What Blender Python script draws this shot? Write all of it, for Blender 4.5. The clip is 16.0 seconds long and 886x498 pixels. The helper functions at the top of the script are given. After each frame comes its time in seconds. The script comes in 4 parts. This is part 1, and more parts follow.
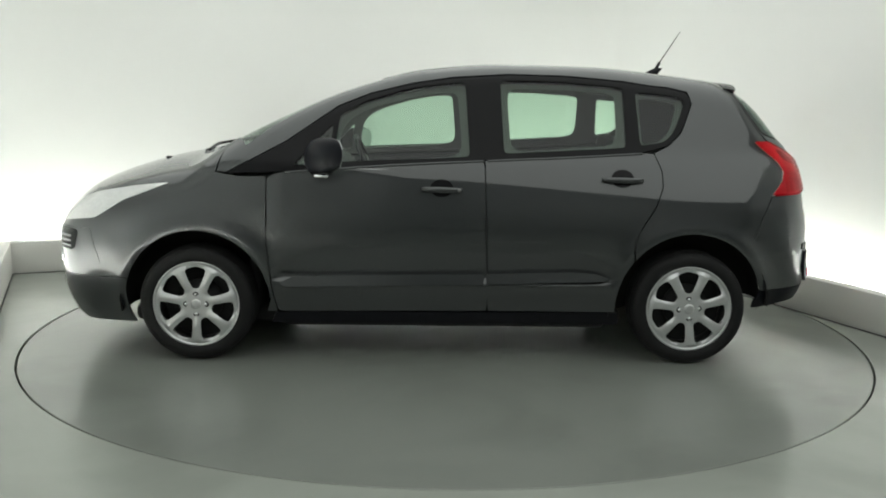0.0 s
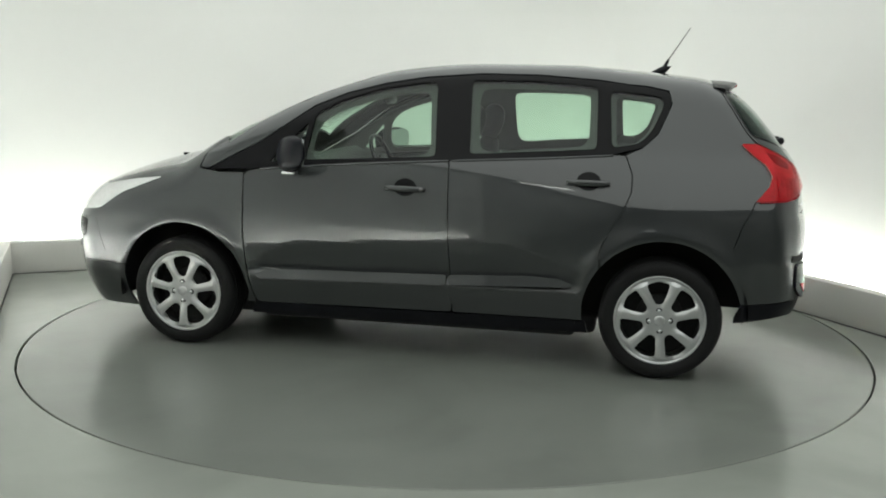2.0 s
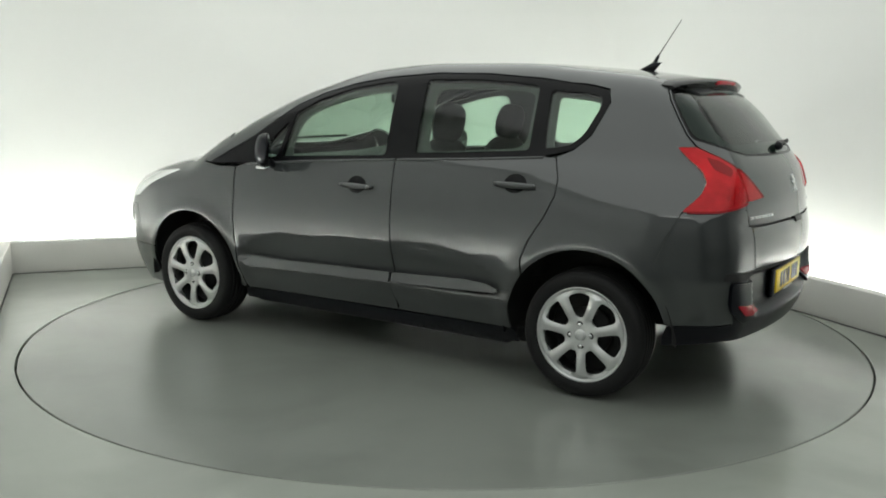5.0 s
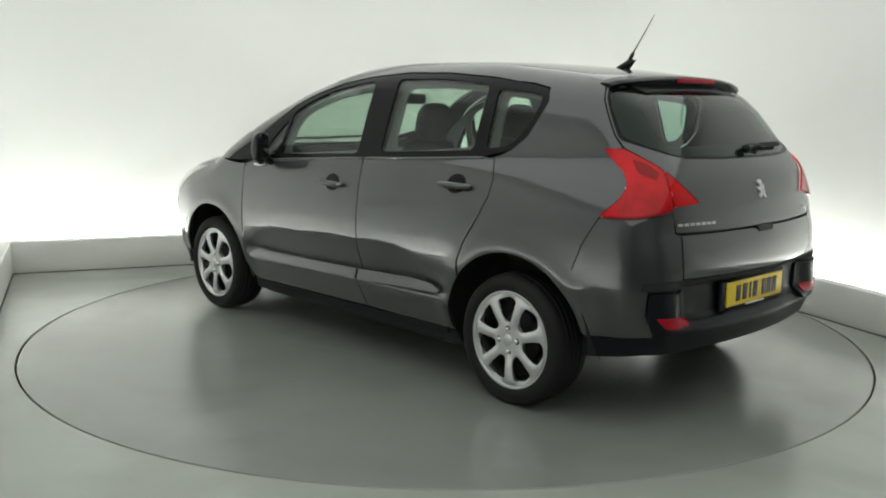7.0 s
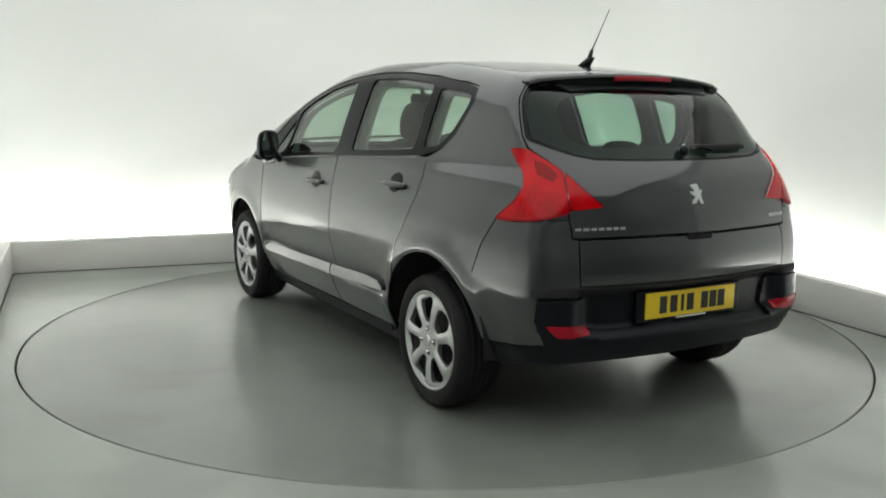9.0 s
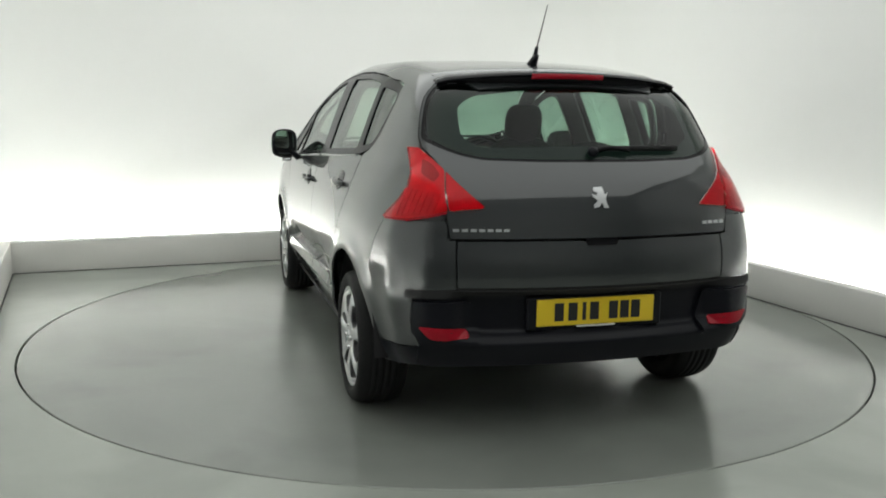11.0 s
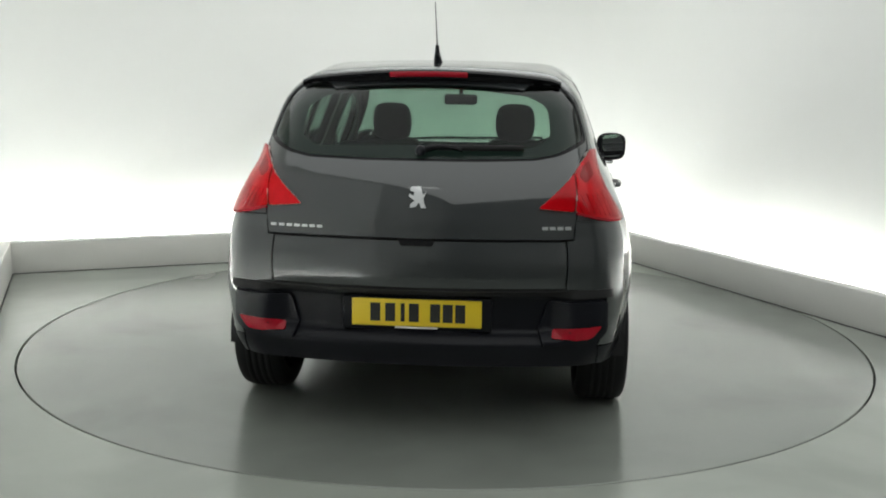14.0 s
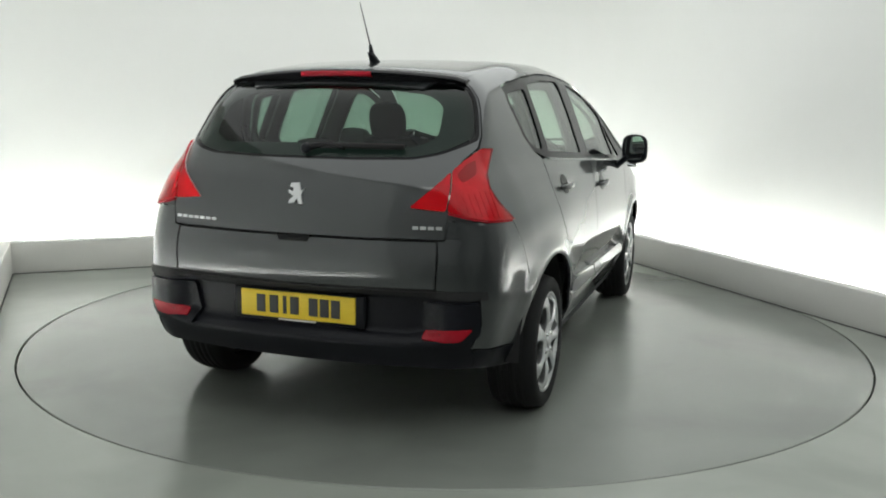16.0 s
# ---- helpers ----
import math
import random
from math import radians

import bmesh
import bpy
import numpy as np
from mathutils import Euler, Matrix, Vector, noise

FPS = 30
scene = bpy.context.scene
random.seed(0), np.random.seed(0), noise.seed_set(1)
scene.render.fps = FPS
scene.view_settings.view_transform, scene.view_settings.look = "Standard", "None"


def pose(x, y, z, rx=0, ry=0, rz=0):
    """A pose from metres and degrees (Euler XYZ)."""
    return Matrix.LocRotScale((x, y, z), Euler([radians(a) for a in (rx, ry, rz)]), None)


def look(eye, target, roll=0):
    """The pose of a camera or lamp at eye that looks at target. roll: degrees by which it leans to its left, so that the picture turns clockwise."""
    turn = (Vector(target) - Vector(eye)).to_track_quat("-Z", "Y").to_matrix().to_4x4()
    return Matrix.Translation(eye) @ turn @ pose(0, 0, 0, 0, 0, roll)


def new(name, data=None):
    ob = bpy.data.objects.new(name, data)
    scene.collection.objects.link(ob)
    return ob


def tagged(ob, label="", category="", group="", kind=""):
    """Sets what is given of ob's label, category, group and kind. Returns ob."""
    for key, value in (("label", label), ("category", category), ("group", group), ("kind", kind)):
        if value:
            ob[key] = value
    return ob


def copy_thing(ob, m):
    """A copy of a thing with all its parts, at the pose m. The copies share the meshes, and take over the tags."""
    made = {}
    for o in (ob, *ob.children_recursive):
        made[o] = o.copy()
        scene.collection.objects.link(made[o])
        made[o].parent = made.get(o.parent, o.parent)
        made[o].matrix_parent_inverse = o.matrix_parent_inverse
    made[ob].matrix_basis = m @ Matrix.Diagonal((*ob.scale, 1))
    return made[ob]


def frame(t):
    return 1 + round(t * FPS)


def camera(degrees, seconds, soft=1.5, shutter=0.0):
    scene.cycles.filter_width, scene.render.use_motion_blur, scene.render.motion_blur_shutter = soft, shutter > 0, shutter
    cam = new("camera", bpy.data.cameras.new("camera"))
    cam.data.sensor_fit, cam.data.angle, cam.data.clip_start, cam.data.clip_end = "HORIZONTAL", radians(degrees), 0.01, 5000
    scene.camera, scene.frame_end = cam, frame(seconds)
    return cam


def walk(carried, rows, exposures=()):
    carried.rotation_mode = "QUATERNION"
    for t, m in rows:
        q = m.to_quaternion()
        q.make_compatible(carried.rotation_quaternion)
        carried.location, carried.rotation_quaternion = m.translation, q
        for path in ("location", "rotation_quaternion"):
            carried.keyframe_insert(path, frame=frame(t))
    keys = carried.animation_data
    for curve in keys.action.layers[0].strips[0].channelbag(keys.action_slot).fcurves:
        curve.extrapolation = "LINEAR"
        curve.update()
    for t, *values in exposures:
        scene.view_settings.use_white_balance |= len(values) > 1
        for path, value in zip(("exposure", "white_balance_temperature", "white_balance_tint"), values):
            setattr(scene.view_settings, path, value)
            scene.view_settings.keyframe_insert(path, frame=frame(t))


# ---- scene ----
from mathutils.geometry import delaunay_2d_cdt

# ---- camera: it stands still before a turntable ----
cam = camera(52.7, 16.0, soft=1.9)
EYE = look((0, -5.485, 1.3755), (-0.0202, 0.0, 0.4783), 0.808)
walk(cam, [(0.0, EYE), (16.0, EYE)], exposures=[(0.0, 0.325, 6500, 7.0), (8.0, 0.34, 6500, 8.0), (12.0, 0.35, 6450, 10.0), (16.0, 0.345, 6400, 9.5)])

# ---- light ----
world = bpy.data.worlds.new("studio_dark")
world.use_nodes = True
world.node_tree.nodes["Background"].inputs[0].default_value = (0.60, 0.62, 0.60, 1)
world.node_tree.nodes["Background"].inputs[1].default_value = 0.05
scene.world = world
TUBE_GLOW = 43.0
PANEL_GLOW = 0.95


def turn_at(t):
    """The car's heading in degrees at t seconds."""
    return 180.945 - 6.5835 * t - 0.0175 * t * t


# ---- materials ----
def shader(name):
    m = bpy.data.materials.new(name)
    m.use_nodes = True
    n = m.node_tree.nodes
    return m, n, m.node_tree.links, n["Principled BSDF"]


def grain(name, colour, rough, metal=0.0, fine=60.0, coarse=2.0, spread=0.08, stain=0.08, bump=0.02, coat=0.0, spec=0.5, wear=0.3, coat_rough=0.015, smudge=0.0, coat_ior=1.5):
    """A surface with two scales of tone and a fine relief."""
    m, n, l, b = shader(name)
    tc = n.new("ShaderNodeTexCoord")
    a, c = n.new("ShaderNodeTexNoise"), n.new("ShaderNodeTexNoise")
    for x, s, d in ((a, fine, 3.0), (c, coarse, 4.0)):
        x.inputs["Scale"].default_value, x.inputs["Detail"].default_value = s, d
        l.new(tc.outputs["Object"], x.inputs["Vector"])
    add = n.new("ShaderNodeMath")
    add.operation = "MULTIPLY_ADD"
    l.new(a.outputs["Fac"], add.inputs[0])
    add.inputs[1].default_value = spread
    mul = n.new("ShaderNodeMath")
    mul.operation = "MULTIPLY_ADD"
    l.new(c.outputs["Fac"], mul.inputs[0])
    mul.inputs[1].default_value, mul.inputs[2].default_value = stain, 1 - (spread + stain) / 2
    l.new(mul.outputs[0], add.inputs[2])
    mix = n.new("ShaderNodeVectorMath")
    mix.operation = "SCALE"
    mix.inputs[0].default_value = colour
    l.new(add.outputs[0], mix.inputs["Scale"])
    l.new(mix.outputs[0], b.inputs["Base Color"])
    b.inputs["Metallic"].default_value = metal
    rr = n.new("ShaderNodeMath")
    rr.operation = "MULTIPLY_ADD"
    l.new(c.outputs["Fac"], rr.inputs[0])
    rr.inputs[1].default_value, rr.inputs[2].default_value = rough * wear, rough * (1 - wear / 2)
    l.new(rr.outputs[0], b.inputs["Roughness"])
    if smudge:                                    # damp patches and tyre dirt with uneven outlines
        s, ramp = n.new("ShaderNodeTexNoise"), n.new("ShaderNodeMapRange")
        s.inputs["Scale"].default_value, s.inputs["Detail"].default_value, s.inputs["Distortion"].default_value = 1.1, 3.5, 0.5
        s.inputs["Roughness"].default_value = 0.5
        l.new(tc.outputs["Object"], s.inputs["Vector"])
        ramp.interpolation_type = "SMOOTHSTEP"
        ramp.inputs[1].default_value, ramp.inputs[2].default_value = 0.40, 0.72
        ramp.inputs[3].default_value, ramp.inputs[4].default_value = 1.0 + smudge * 0.3, 1.0 - smudge
        l.new(s.outputs["Fac"], ramp.inputs[0])
        dirty = n.new("ShaderNodeVectorMath")
        dirty.operation = "SCALE"
        l.new(mix.outputs[0], dirty.inputs[0])
        l.new(ramp.outputs[0], dirty.inputs["Scale"])
        l.new(dirty.outputs[0], b.inputs["Base Color"])
        damp = n.new("ShaderNodeMath")
        damp.operation = "MULTIPLY"
        l.new(rr.outputs[0], damp.inputs[0])
        l.new(ramp.outputs[0], damp.inputs[1])
        l.new(damp.outputs[0], b.inputs["Roughness"])
    b.inputs["Specular IOR Level"].default_value = spec
    b.inputs["Coat Weight"].default_value = coat
    b.inputs["Coat Roughness"].default_value = coat_rough
    b.inputs["Coat IOR"].default_value = coat_ior
    if bump:
        bp = n.new("ShaderNodeBump")
        bp.inputs["Strength"].default_value, bp.inputs["Distance"].default_value = bump, 0.01
        l.new(a.outputs["Fac"], bp.inputs["Height"])
        l.new(bp.outputs[0], b.inputs["Normal"])
    return m


def pane(name, tint, gloss=0.02, face=0.05):
    """A thin sheet of tinted glass: it lets light straight through and mirrors by Fresnel."""
    m, n, l, b = shader(name)
    n.remove(b)
    out = n["Material Output"]
    t, g, f, x, w, a = (n.new(k) for k in ("ShaderNodeBsdfTransparent", "ShaderNodeBsdfGlossy", "ShaderNodeLayerWeight", "ShaderNodeMixShader", "ShaderNodeMath", "ShaderNodeMath"))
    t.inputs[0].default_value = (*tint, 1)
    g.inputs["Roughness"].default_value = gloss
    f.inputs["Blend"].default_value = 0.5
    w.operation, a.operation = "POWER", "MULTIPLY_ADD"
    w.inputs[1].default_value = 3.6
    a.inputs[1].default_value, a.inputs[2].default_value = 0.9, face
    l.new(f.outputs["Facing"], w.inputs[0])
    l.new(w.outputs[0], a.inputs[0])
    l.new(a.outputs[0], x.inputs[0])
    l.new(t.outputs[0], x.inputs[1])
    l.new(g.outputs[0], x.inputs[2])
    l.new(x.outputs[0], out.inputs[0])
    return m


def glow(name, colour, strength):
    m, n, l, b = shader(name)
    n.remove(b)
    e = n.new("ShaderNodeEmission")
    e.inputs[0].default_value, e.inputs[1].default_value = (*colour, 1), strength
    l.new(e.outputs[0], n["Material Output"].inputs[0])
    return m


PAINT = grain("grey_metallic_paint", (0.0262, 0.0298, 0.0320), 0.40, metal=0.42, fine=900, coarse=1.5, spread=0.12, stain=0.04, bump=0.0, coat=1.0, coat_rough=0.040, coat_ior=1.62)
PLASTIC = grain("black_plastic", (0.006, 0.0065, 0.0095), 0.36, fine=400, bump=0.02, spec=0.18)
TRIM_BLACK = grain("gloss_black_trim", (0.006, 0.006, 0.007), 0.24, fine=200, bump=0.0, spec=0.16)
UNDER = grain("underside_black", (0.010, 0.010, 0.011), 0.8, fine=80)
RUBBER = grain("tyre_rubber", (0.010, 0.010, 0.0105), 0.7, fine=150, bump=0.04, spec=0.25)
ALLOY = grain("silver_wheel_paint", (0.56, 0.57, 0.575), 0.30, metal=0.6, fine=300, bump=0.0, coat=0.4)
STEEL = grain("dull_steel", (0.20, 0.20, 0.20), 0.45, metal=0.8, fine=120)
SATIN = grain("satin_chrome", (0.62, 0.63, 0.64), 0.32, metal=0.8, fine=50, spread=0.03, stain=0.03, bump=0.0)
BARREL_SHADE = grain("shaded_wheel_barrel", (0.014, 0.014, 0.0145), 0.5, metal=0.3, fine=100)
CHROME = grain("chrome", (0.78, 0.79, 0.80), 0.10, metal=1.0, fine=50, spread=0.03, stain=0.03, bump=0.0)
FABRIC = grain("dark_seat_cloth", (0.020, 0.021, 0.023), 0.9, fine=90, bump=0.02)
DASH = grain("grey_dash_plastic", (0.045, 0.046, 0.048), 0.6, fine=300, bump=0.06)
PILLAR = grain("grey_pillar_trim", (0.13, 0.13, 0.128), 0.7, fine=300, bump=0.05)
LINING = grain("light_headlining", (0.48, 0.48, 0.465), 0.95, fine=300, bump=0.05)
DEEP_RED = grain("dark_red_lens", (0.30, 0.006, 0.016), 0.25, fine=90, coarse=14, spread=0.2, stain=0.5, bump=0.0, spec=0.25)
LAMP_CELL = grain("dull_lamp_cell", (0.34, 0.34, 0.34), 0.4, fine=60)
LAMP_BASE = grain("lamp_reflector", (0.72, 0.72, 0.72), 0.35, metal=0.15, fine=40, coarse=9, spread=0.3, stain=0.9, bump=0.1)
RED_LENS = pane("red_lamp_glass", (0.82, 0.016, 0.066), 0.14, 0.03)
YELLOW = grain("yellow_plate", (0.78, 0.56, 0.02), 0.4, fine=200, bump=0.0)
INK = grain("black_ink", (0.012, 0.012, 0.012), 0.5, bump=0.0)
WHITE_LENS = grain("white_lamp_reflector", (0.75, 0.76, 0.76), 0.15, metal=0.5, fine=60, coarse=12, spread=0.2, stain=0.25, bump=0.0, coat=1.0)
GLASS = pane("green_tinted_glass", (0.66, 0.80, 0.70))
REAR_GLASS = pane("dark_tinted_rear_glass", (0.31, 0.44, 0.38), 0.02, 0.022)
MIRROR = grain("mirror_silver", (0.5, 0.53, 0.53), 0.03, metal=1.0, spread=0.0, stain=0.0, bump=0.0)
FLOOR = grain("grey_floor_paint", (0.300, 0.319, 0.287), 0.23, fine=25, coarse=0.9, spread=0.03, stain=0.14, bump=0.003, spec=1.0, wear=0.2, smudge=0.13)
# the floor's paint in a darker copy, for the car's shade and reflection
DISC = grain("grey_floor_paint_shaded", (0.206, 0.220, 0.198), 0.22, fine=25, coarse=0.8, spread=0.03, stain=0.16, bump=0.003, spec=1.0, wear=0.2, smudge=0.13)
GAP = grain("dark_gap_and_foot_shadow", (0.02, 0.02, 0.018), 0.8)
LEDGE = grain("off_white_ledge_paint", (0.69, 0.68, 0.65), 0.6, fine=30, coarse=1.2, spread=0.03, stain=0.06, bump=0.01)
WALL = grain("white_wall_paint", (0.85, 0.856, 0.835), 0.75, fine=20, coarse=0.5, spread=0.015, stain=0.03, bump=0.004)
STUDIO = grain("grey_unseen_wall", (0.40, 0.40, 0.39), 0.9, fine=20, coarse=0.6)
TUBE = glow("fluorescent_tube", (0.98, 1.0, 0.96), TUBE_GLOW)
SMALL_TUBE = glow("small_fluorescent_tube", (0.98, 1.0, 0.96), 10.0)
PANEL = glow("ceiling_fill_diffuser", (0.97, 1.0, 0.96), PANEL_GLOW)


# ---- tools ----
def part(name, bm, material, parent, label="", smooth=True):
    """Links a bmesh as one mesh under its thing or part (None: a thing of its own)."""
    me = bpy.data.meshes.new(name)
    bm.to_mesh(me)
    bm.free()
    me.materials.append(material)
    me.polygons.foreach_set("use_smooth", [smooth] * len(me.polygons))
    ob = new(name, me)
    ob.parent = parent
    if label:
        tagged(ob, label)
    return ob


def empty(name, label="", category="", group="", parent=None):
    ob = new(name)
    ob.parent = parent
    return tagged(ob, label, category, group)


def box(bm, lo, hi, bevel=0.0, m=None, segs=2):
    """A box between two corners, with rounded edges, turned by m."""
    c, s = (Vector(lo) + Vector(hi)) / 2, Vector(hi) - Vector(lo)
    new_verts = bmesh.ops.create_cube(bm, size=1.0, matrix=Matrix.Translation(c) @ Matrix.Diagonal((*s, 1)))["verts"]
    if bevel:
        edges = list({e for v in new_verts for e in v.link_edges})
        got = bmesh.ops.bevel(bm, geom=edges, offset=bevel, segments=segs, profile=0.5, affect="EDGES")
        new_verts = list({v for f in got["faces"] for v in f.verts} | {v for v in new_verts if v.is_valid})
    if m is not None:
        bmesh.ops.transform(bm, matrix=m, verts=new_verts)
    return bm


def lathe(bm, profile, n=48, m=None, closed=False):
    """Turns (radius, height) pairs round the z axis."""
    rings = [[bm.verts.new((r * math.cos(2 * math.pi * k / n), r * math.sin(2 * math.pi * k / n), h)) for k in range(n)] for r, h in profile]
    pairs = list(zip(rings, rings[1:])) + ([(rings[-1], rings[0])] if closed else [])
    for a, b in pairs:
        for k in range(n):
            bm.faces.new((a[k], a[(k + 1) % n], b[(k + 1) % n], b[k]))
    if m is not None:
        bmesh.ops.transform(bm, matrix=m, verts=[v for r in rings for v in r])
    return bm


def rod(bm, a, b, r0, r1=None, n=10):
    a, b = Vector(a), Vector(b)
    m = Matrix.Translation((a + b) / 2) @ (b - a).to_track_quat("Z", "Y").to_matrix().to_4x4()
    bmesh.ops.create_cone(bm, cap_ends=True, segments=n, radius1=r0, radius2=r0 if r1 is None else r1, depth=(b - a).length, matrix=m)
    return bm


def rounded(points, r=0.02, n=4):
    """A closed outline with its corners rounded."""
    p = np.array(points, float)
    out = []
    for i in range(len(p)):
        a, b, c = p[i - 1], p[i], p[(i + 1) % len(p)]
        u, v = a - b, c - b
        lu, lv = np.linalg.norm(u), np.linalg.norm(v)
        k = min(r, lu * 0.45, lv * 0.45)
        s, e = b + u / lu * k, b + v / lv * k
        for t in np.linspace(0, 1, n + 1):
            out.append((1 - t) ** 2 * s + 2 * t * (1 - t) * b + t * t * e)
    return np.array(out)


def resample(p, step):
    out = []
    for a, b in zip(p, np.roll(p, -1, 0)):
        k = max(1, int(np.ceil(np.linalg.norm(b - a) / step)))
        out += [a + (b - a) * j / k for j in range(k)]
    return np.array(out)


def inside(poly, q):
    x, y = q[:, 0], q[:, 1]
    hit = np.zeros(len(q), bool)
    for (x0, y0), (x1, y1) in zip(poly, np.roll(poly, -1, 0)):
        if y0 != y1:
            hit ^= ((y0 > y) != (y1 > y)) & (x < (x1 - x0) * (y - y0) / (y1 - y0) + x0)
    return hit


def away(loop, q, gap):
    """True where q is farther than gap from the loop's corners."""
    return np.min(np.linalg.norm(q[:, None] - loop[None], axis=2), axis=1) > gap


def prism(bm, outline, lo, hi, m=None):
    """A flat outline in x, y raised from lo to hi."""
    bot = [bm.verts.new((x, y, lo)) for x, y in outline]
    top = [bm.verts.new((x, y, hi)) for x, y in outline]
    area = sum(a[0] * b[1] - b[0] * a[1] for a, b in zip(outline, np.roll(outline, -1, 0)))
    if area < 0:
        bot.reverse(), top.reverse()
    bm.faces.new(top), bm.faces.new(bot[::-1])
    for k in range(len(bot)):
        bm.faces.new((bot[k - 1], bot[k], top[k], top[k - 1]))
    if m is not None:
        bmesh.ops.transform(bm, matrix=m, verts=bot + top)
    return bm


# ---- the studio: a rectangular white bay, turned 22.4 degrees to the camera, with a low ledge that hides lamps ----
BAY = pose(-3.40, 1.395, 0, 0, 0, 22.4)           # its inner back corner; u along the back, v away from the camera
WIDE, LEDGE_H, LEDGE_T, TROUGH = 5.03, 0.251, 0.09, 0.62
DEPTH = 6.6
RADIUS = 2.452


def bay_box(name, lo, hi, material, label, bevel=0.006, kind="structure", category=""):
    bm = box(bmesh.new(), lo, hi, bevel, BAY)
    return tagged(part(name, bm, material, None), label, category, kind=kind)


def studio():
    # floor with a round well for the turntable
    bm = bmesh.new()
    ring = [(RADIUS * math.cos(2 * math.pi * k / 160), RADIUS * math.sin(2 * math.pi * k / 160)) for k in range(160)]
    inner = [bm.verts.new((x, y, 0)) for x, y in ring]
    outer = [bm.verts.new((x * 5.5, y * 5.5, 0)) for x, y in ring]
    well = [bm.verts.new((x, y, -0.05)) for x, y in ring]
    for k in range(160):
        j = (k + 1) % 160
        bm.faces.new((inner[k], outer[k], outer[j], inner[j]))
        bm.faces.new((well[k], inner[k], inner[j], well[j]))
    tagged(part("floor", bm, FLOOR, None, smooth=False), "smooth grey painted studio floor with a round well", "floor", kind="structure")
    bm = bmesh.new()
    bmesh.ops.create_circle(bm, cap_ends=True, segments=160, radius=RADIUS, matrix=Matrix.Translation((0, 0, -0.045)))
    tagged(part("pit", bm, GAP, None, smooth=False), "dark bottom of the turntable well", "floor", kind="structure")
    t, h, w = LEDGE_T, LEDGE_H, WIDE
    bay_box("ledge_back", (-t, 0, 0), (w + t, t, h), LEDGE, "low off-white ledge in front of hidden lamps")
    bay_box("ledge_left", (-t, -DEPTH, 0), (-0.002, 0.04, h - 0.002), LEDGE, "low off-white ledge in front of hidden lamps")
    bay_box("ledge_right", (w + 0.002, -DEPTH, 0), (w + t, 0.04, h - 0.002), LEDGE, "low off-white ledge in front of hidden lamps")
    # dark strips standing in for the shadow line where the ledge meets the floor
    g = 0.0045
    bay_box("foot_shadow_back", (0.003, -0.006, 0), (w - 0.003, 0.002, g), GAP, "thin dark strip for the shadow line along the ledge", 0)
    bay_box("foot_shadow_left", (-0.004, -DEPTH, 0), (0.006, -0.01, g), GAP, "thin dark strip for the shadow line along the ledge", 0)
    bay_box("foot_shadow_right", (w - 0.006, -DEPTH, 0), (w + 0.004, -0.01, g), GAP, "thin dark strip for the shadow line along the ledge", 0)
    # walls behind the ledge, joined by wide round corners
    a, b, r = -TROUGH, w + TROUGH, 0.42
    top = 3.3
    line = [(a, -DEPTH)]
    for k in range(13):
        f = math.pi - math.pi / 2 * k / 12
        line.append((a + r + r * math.cos(f), TROUGH - r + r * math.sin(f)))
    for k in range(13):
        f = math.pi / 2 - math.pi / 2 * k / 12
        line.append((b - r + r * math.cos(f), TROUGH - r + r * math.sin(f)))
    line.append((b, -DEPTH))
    bm = bmesh.new()
    rows = []
    for i, (x, y) in enumerate(line):
        p, q = Vector(line[max(i - 1, 0)]), Vector(line[min(i + 1, len(line) - 1)])
        d = (q - p).normalized()
        o = Vector((-d.y, d.x)) * 0.12
        rows.append([bm.verts.new((x, y, 0)), bm.verts.new((x, y, top)), bm.verts.new((x + o.x, y + o.y, top)), bm.verts.new((x + o.x, y + o.y, 0))])
    for p, q in zip(rows, rows[1:]):
        for k in range(4):
            bm.faces.new((p[k], p[(k + 1) % 4], q[(k + 1) % 4], q[k]))
    bm.faces.new(rows[0]), bm.faces.new(rows[-1][::-1])
    bmesh.ops.recalc_face_normals(bm, faces=bm.faces)
    bmesh.ops.transform(bm, matrix=BAY, verts=bm.verts)
    wall = part("wall_bay", bm, WALL, None)
    me = wall.data
    me.set_sharp_from_angle(angle=radians(40))
    tagged(wall, "white painted bay wall with rounded corners", "wall", kind="structure")
    bay_box("ceiling", (a - 0.12, -DEPTH - 4, top), (b + 0.12, TROUGH + 0.12, top + 0.1), WALL, "white painted studio ceiling", 0)
    # unseen walls of the open studio behind the camera, added for car reflections
    bay_box("wall_rear", (a - 0.12, -DEPTH - 4.1, 0), (b + 0.12, -DEPTH - 4.0, top), STUDIO, "unseen grey wall behind the camera, added for reflections", 0, category="wall")
    bay_box("wall_side", (a - 0.12, -DEPTH - 4, 0), (a, -DEPTH - 0.004, top), STUDIO, "unseen grey side wall, added for reflections", 0, category="wall")
    bay_box("wall_side", (b, -DEPTH - 4, 0), (b + 0.12, -DEPTH - 0.004, top), STUDIO, "unseen grey side wall, added for reflections", 0, category="wall")
    # lamps on the trough's floor
    def trough_lamp(m):
        lamp = empty("trough_lamp", "white fluorescent batten lying behind the ledge", "lamp", "lamps behind the ledge")
        part("batten", box(bmesh.new(), (-0.75, -0.04, 0), (0.75, 0.04, 0.05), 0.006), LEDGE, lamp)
        part("tube", rod(bmesh.new(), (-0.72, 0, 0.068), (0.72, 0, 0.068), 0.018), TUBE, lamp)
        lamp.matrix_basis = m
        return lamp
    mid = LEDGE_T + 0.38
    spots = [(0.45 + 1.55 * k, mid, 0) for k in range(4)]
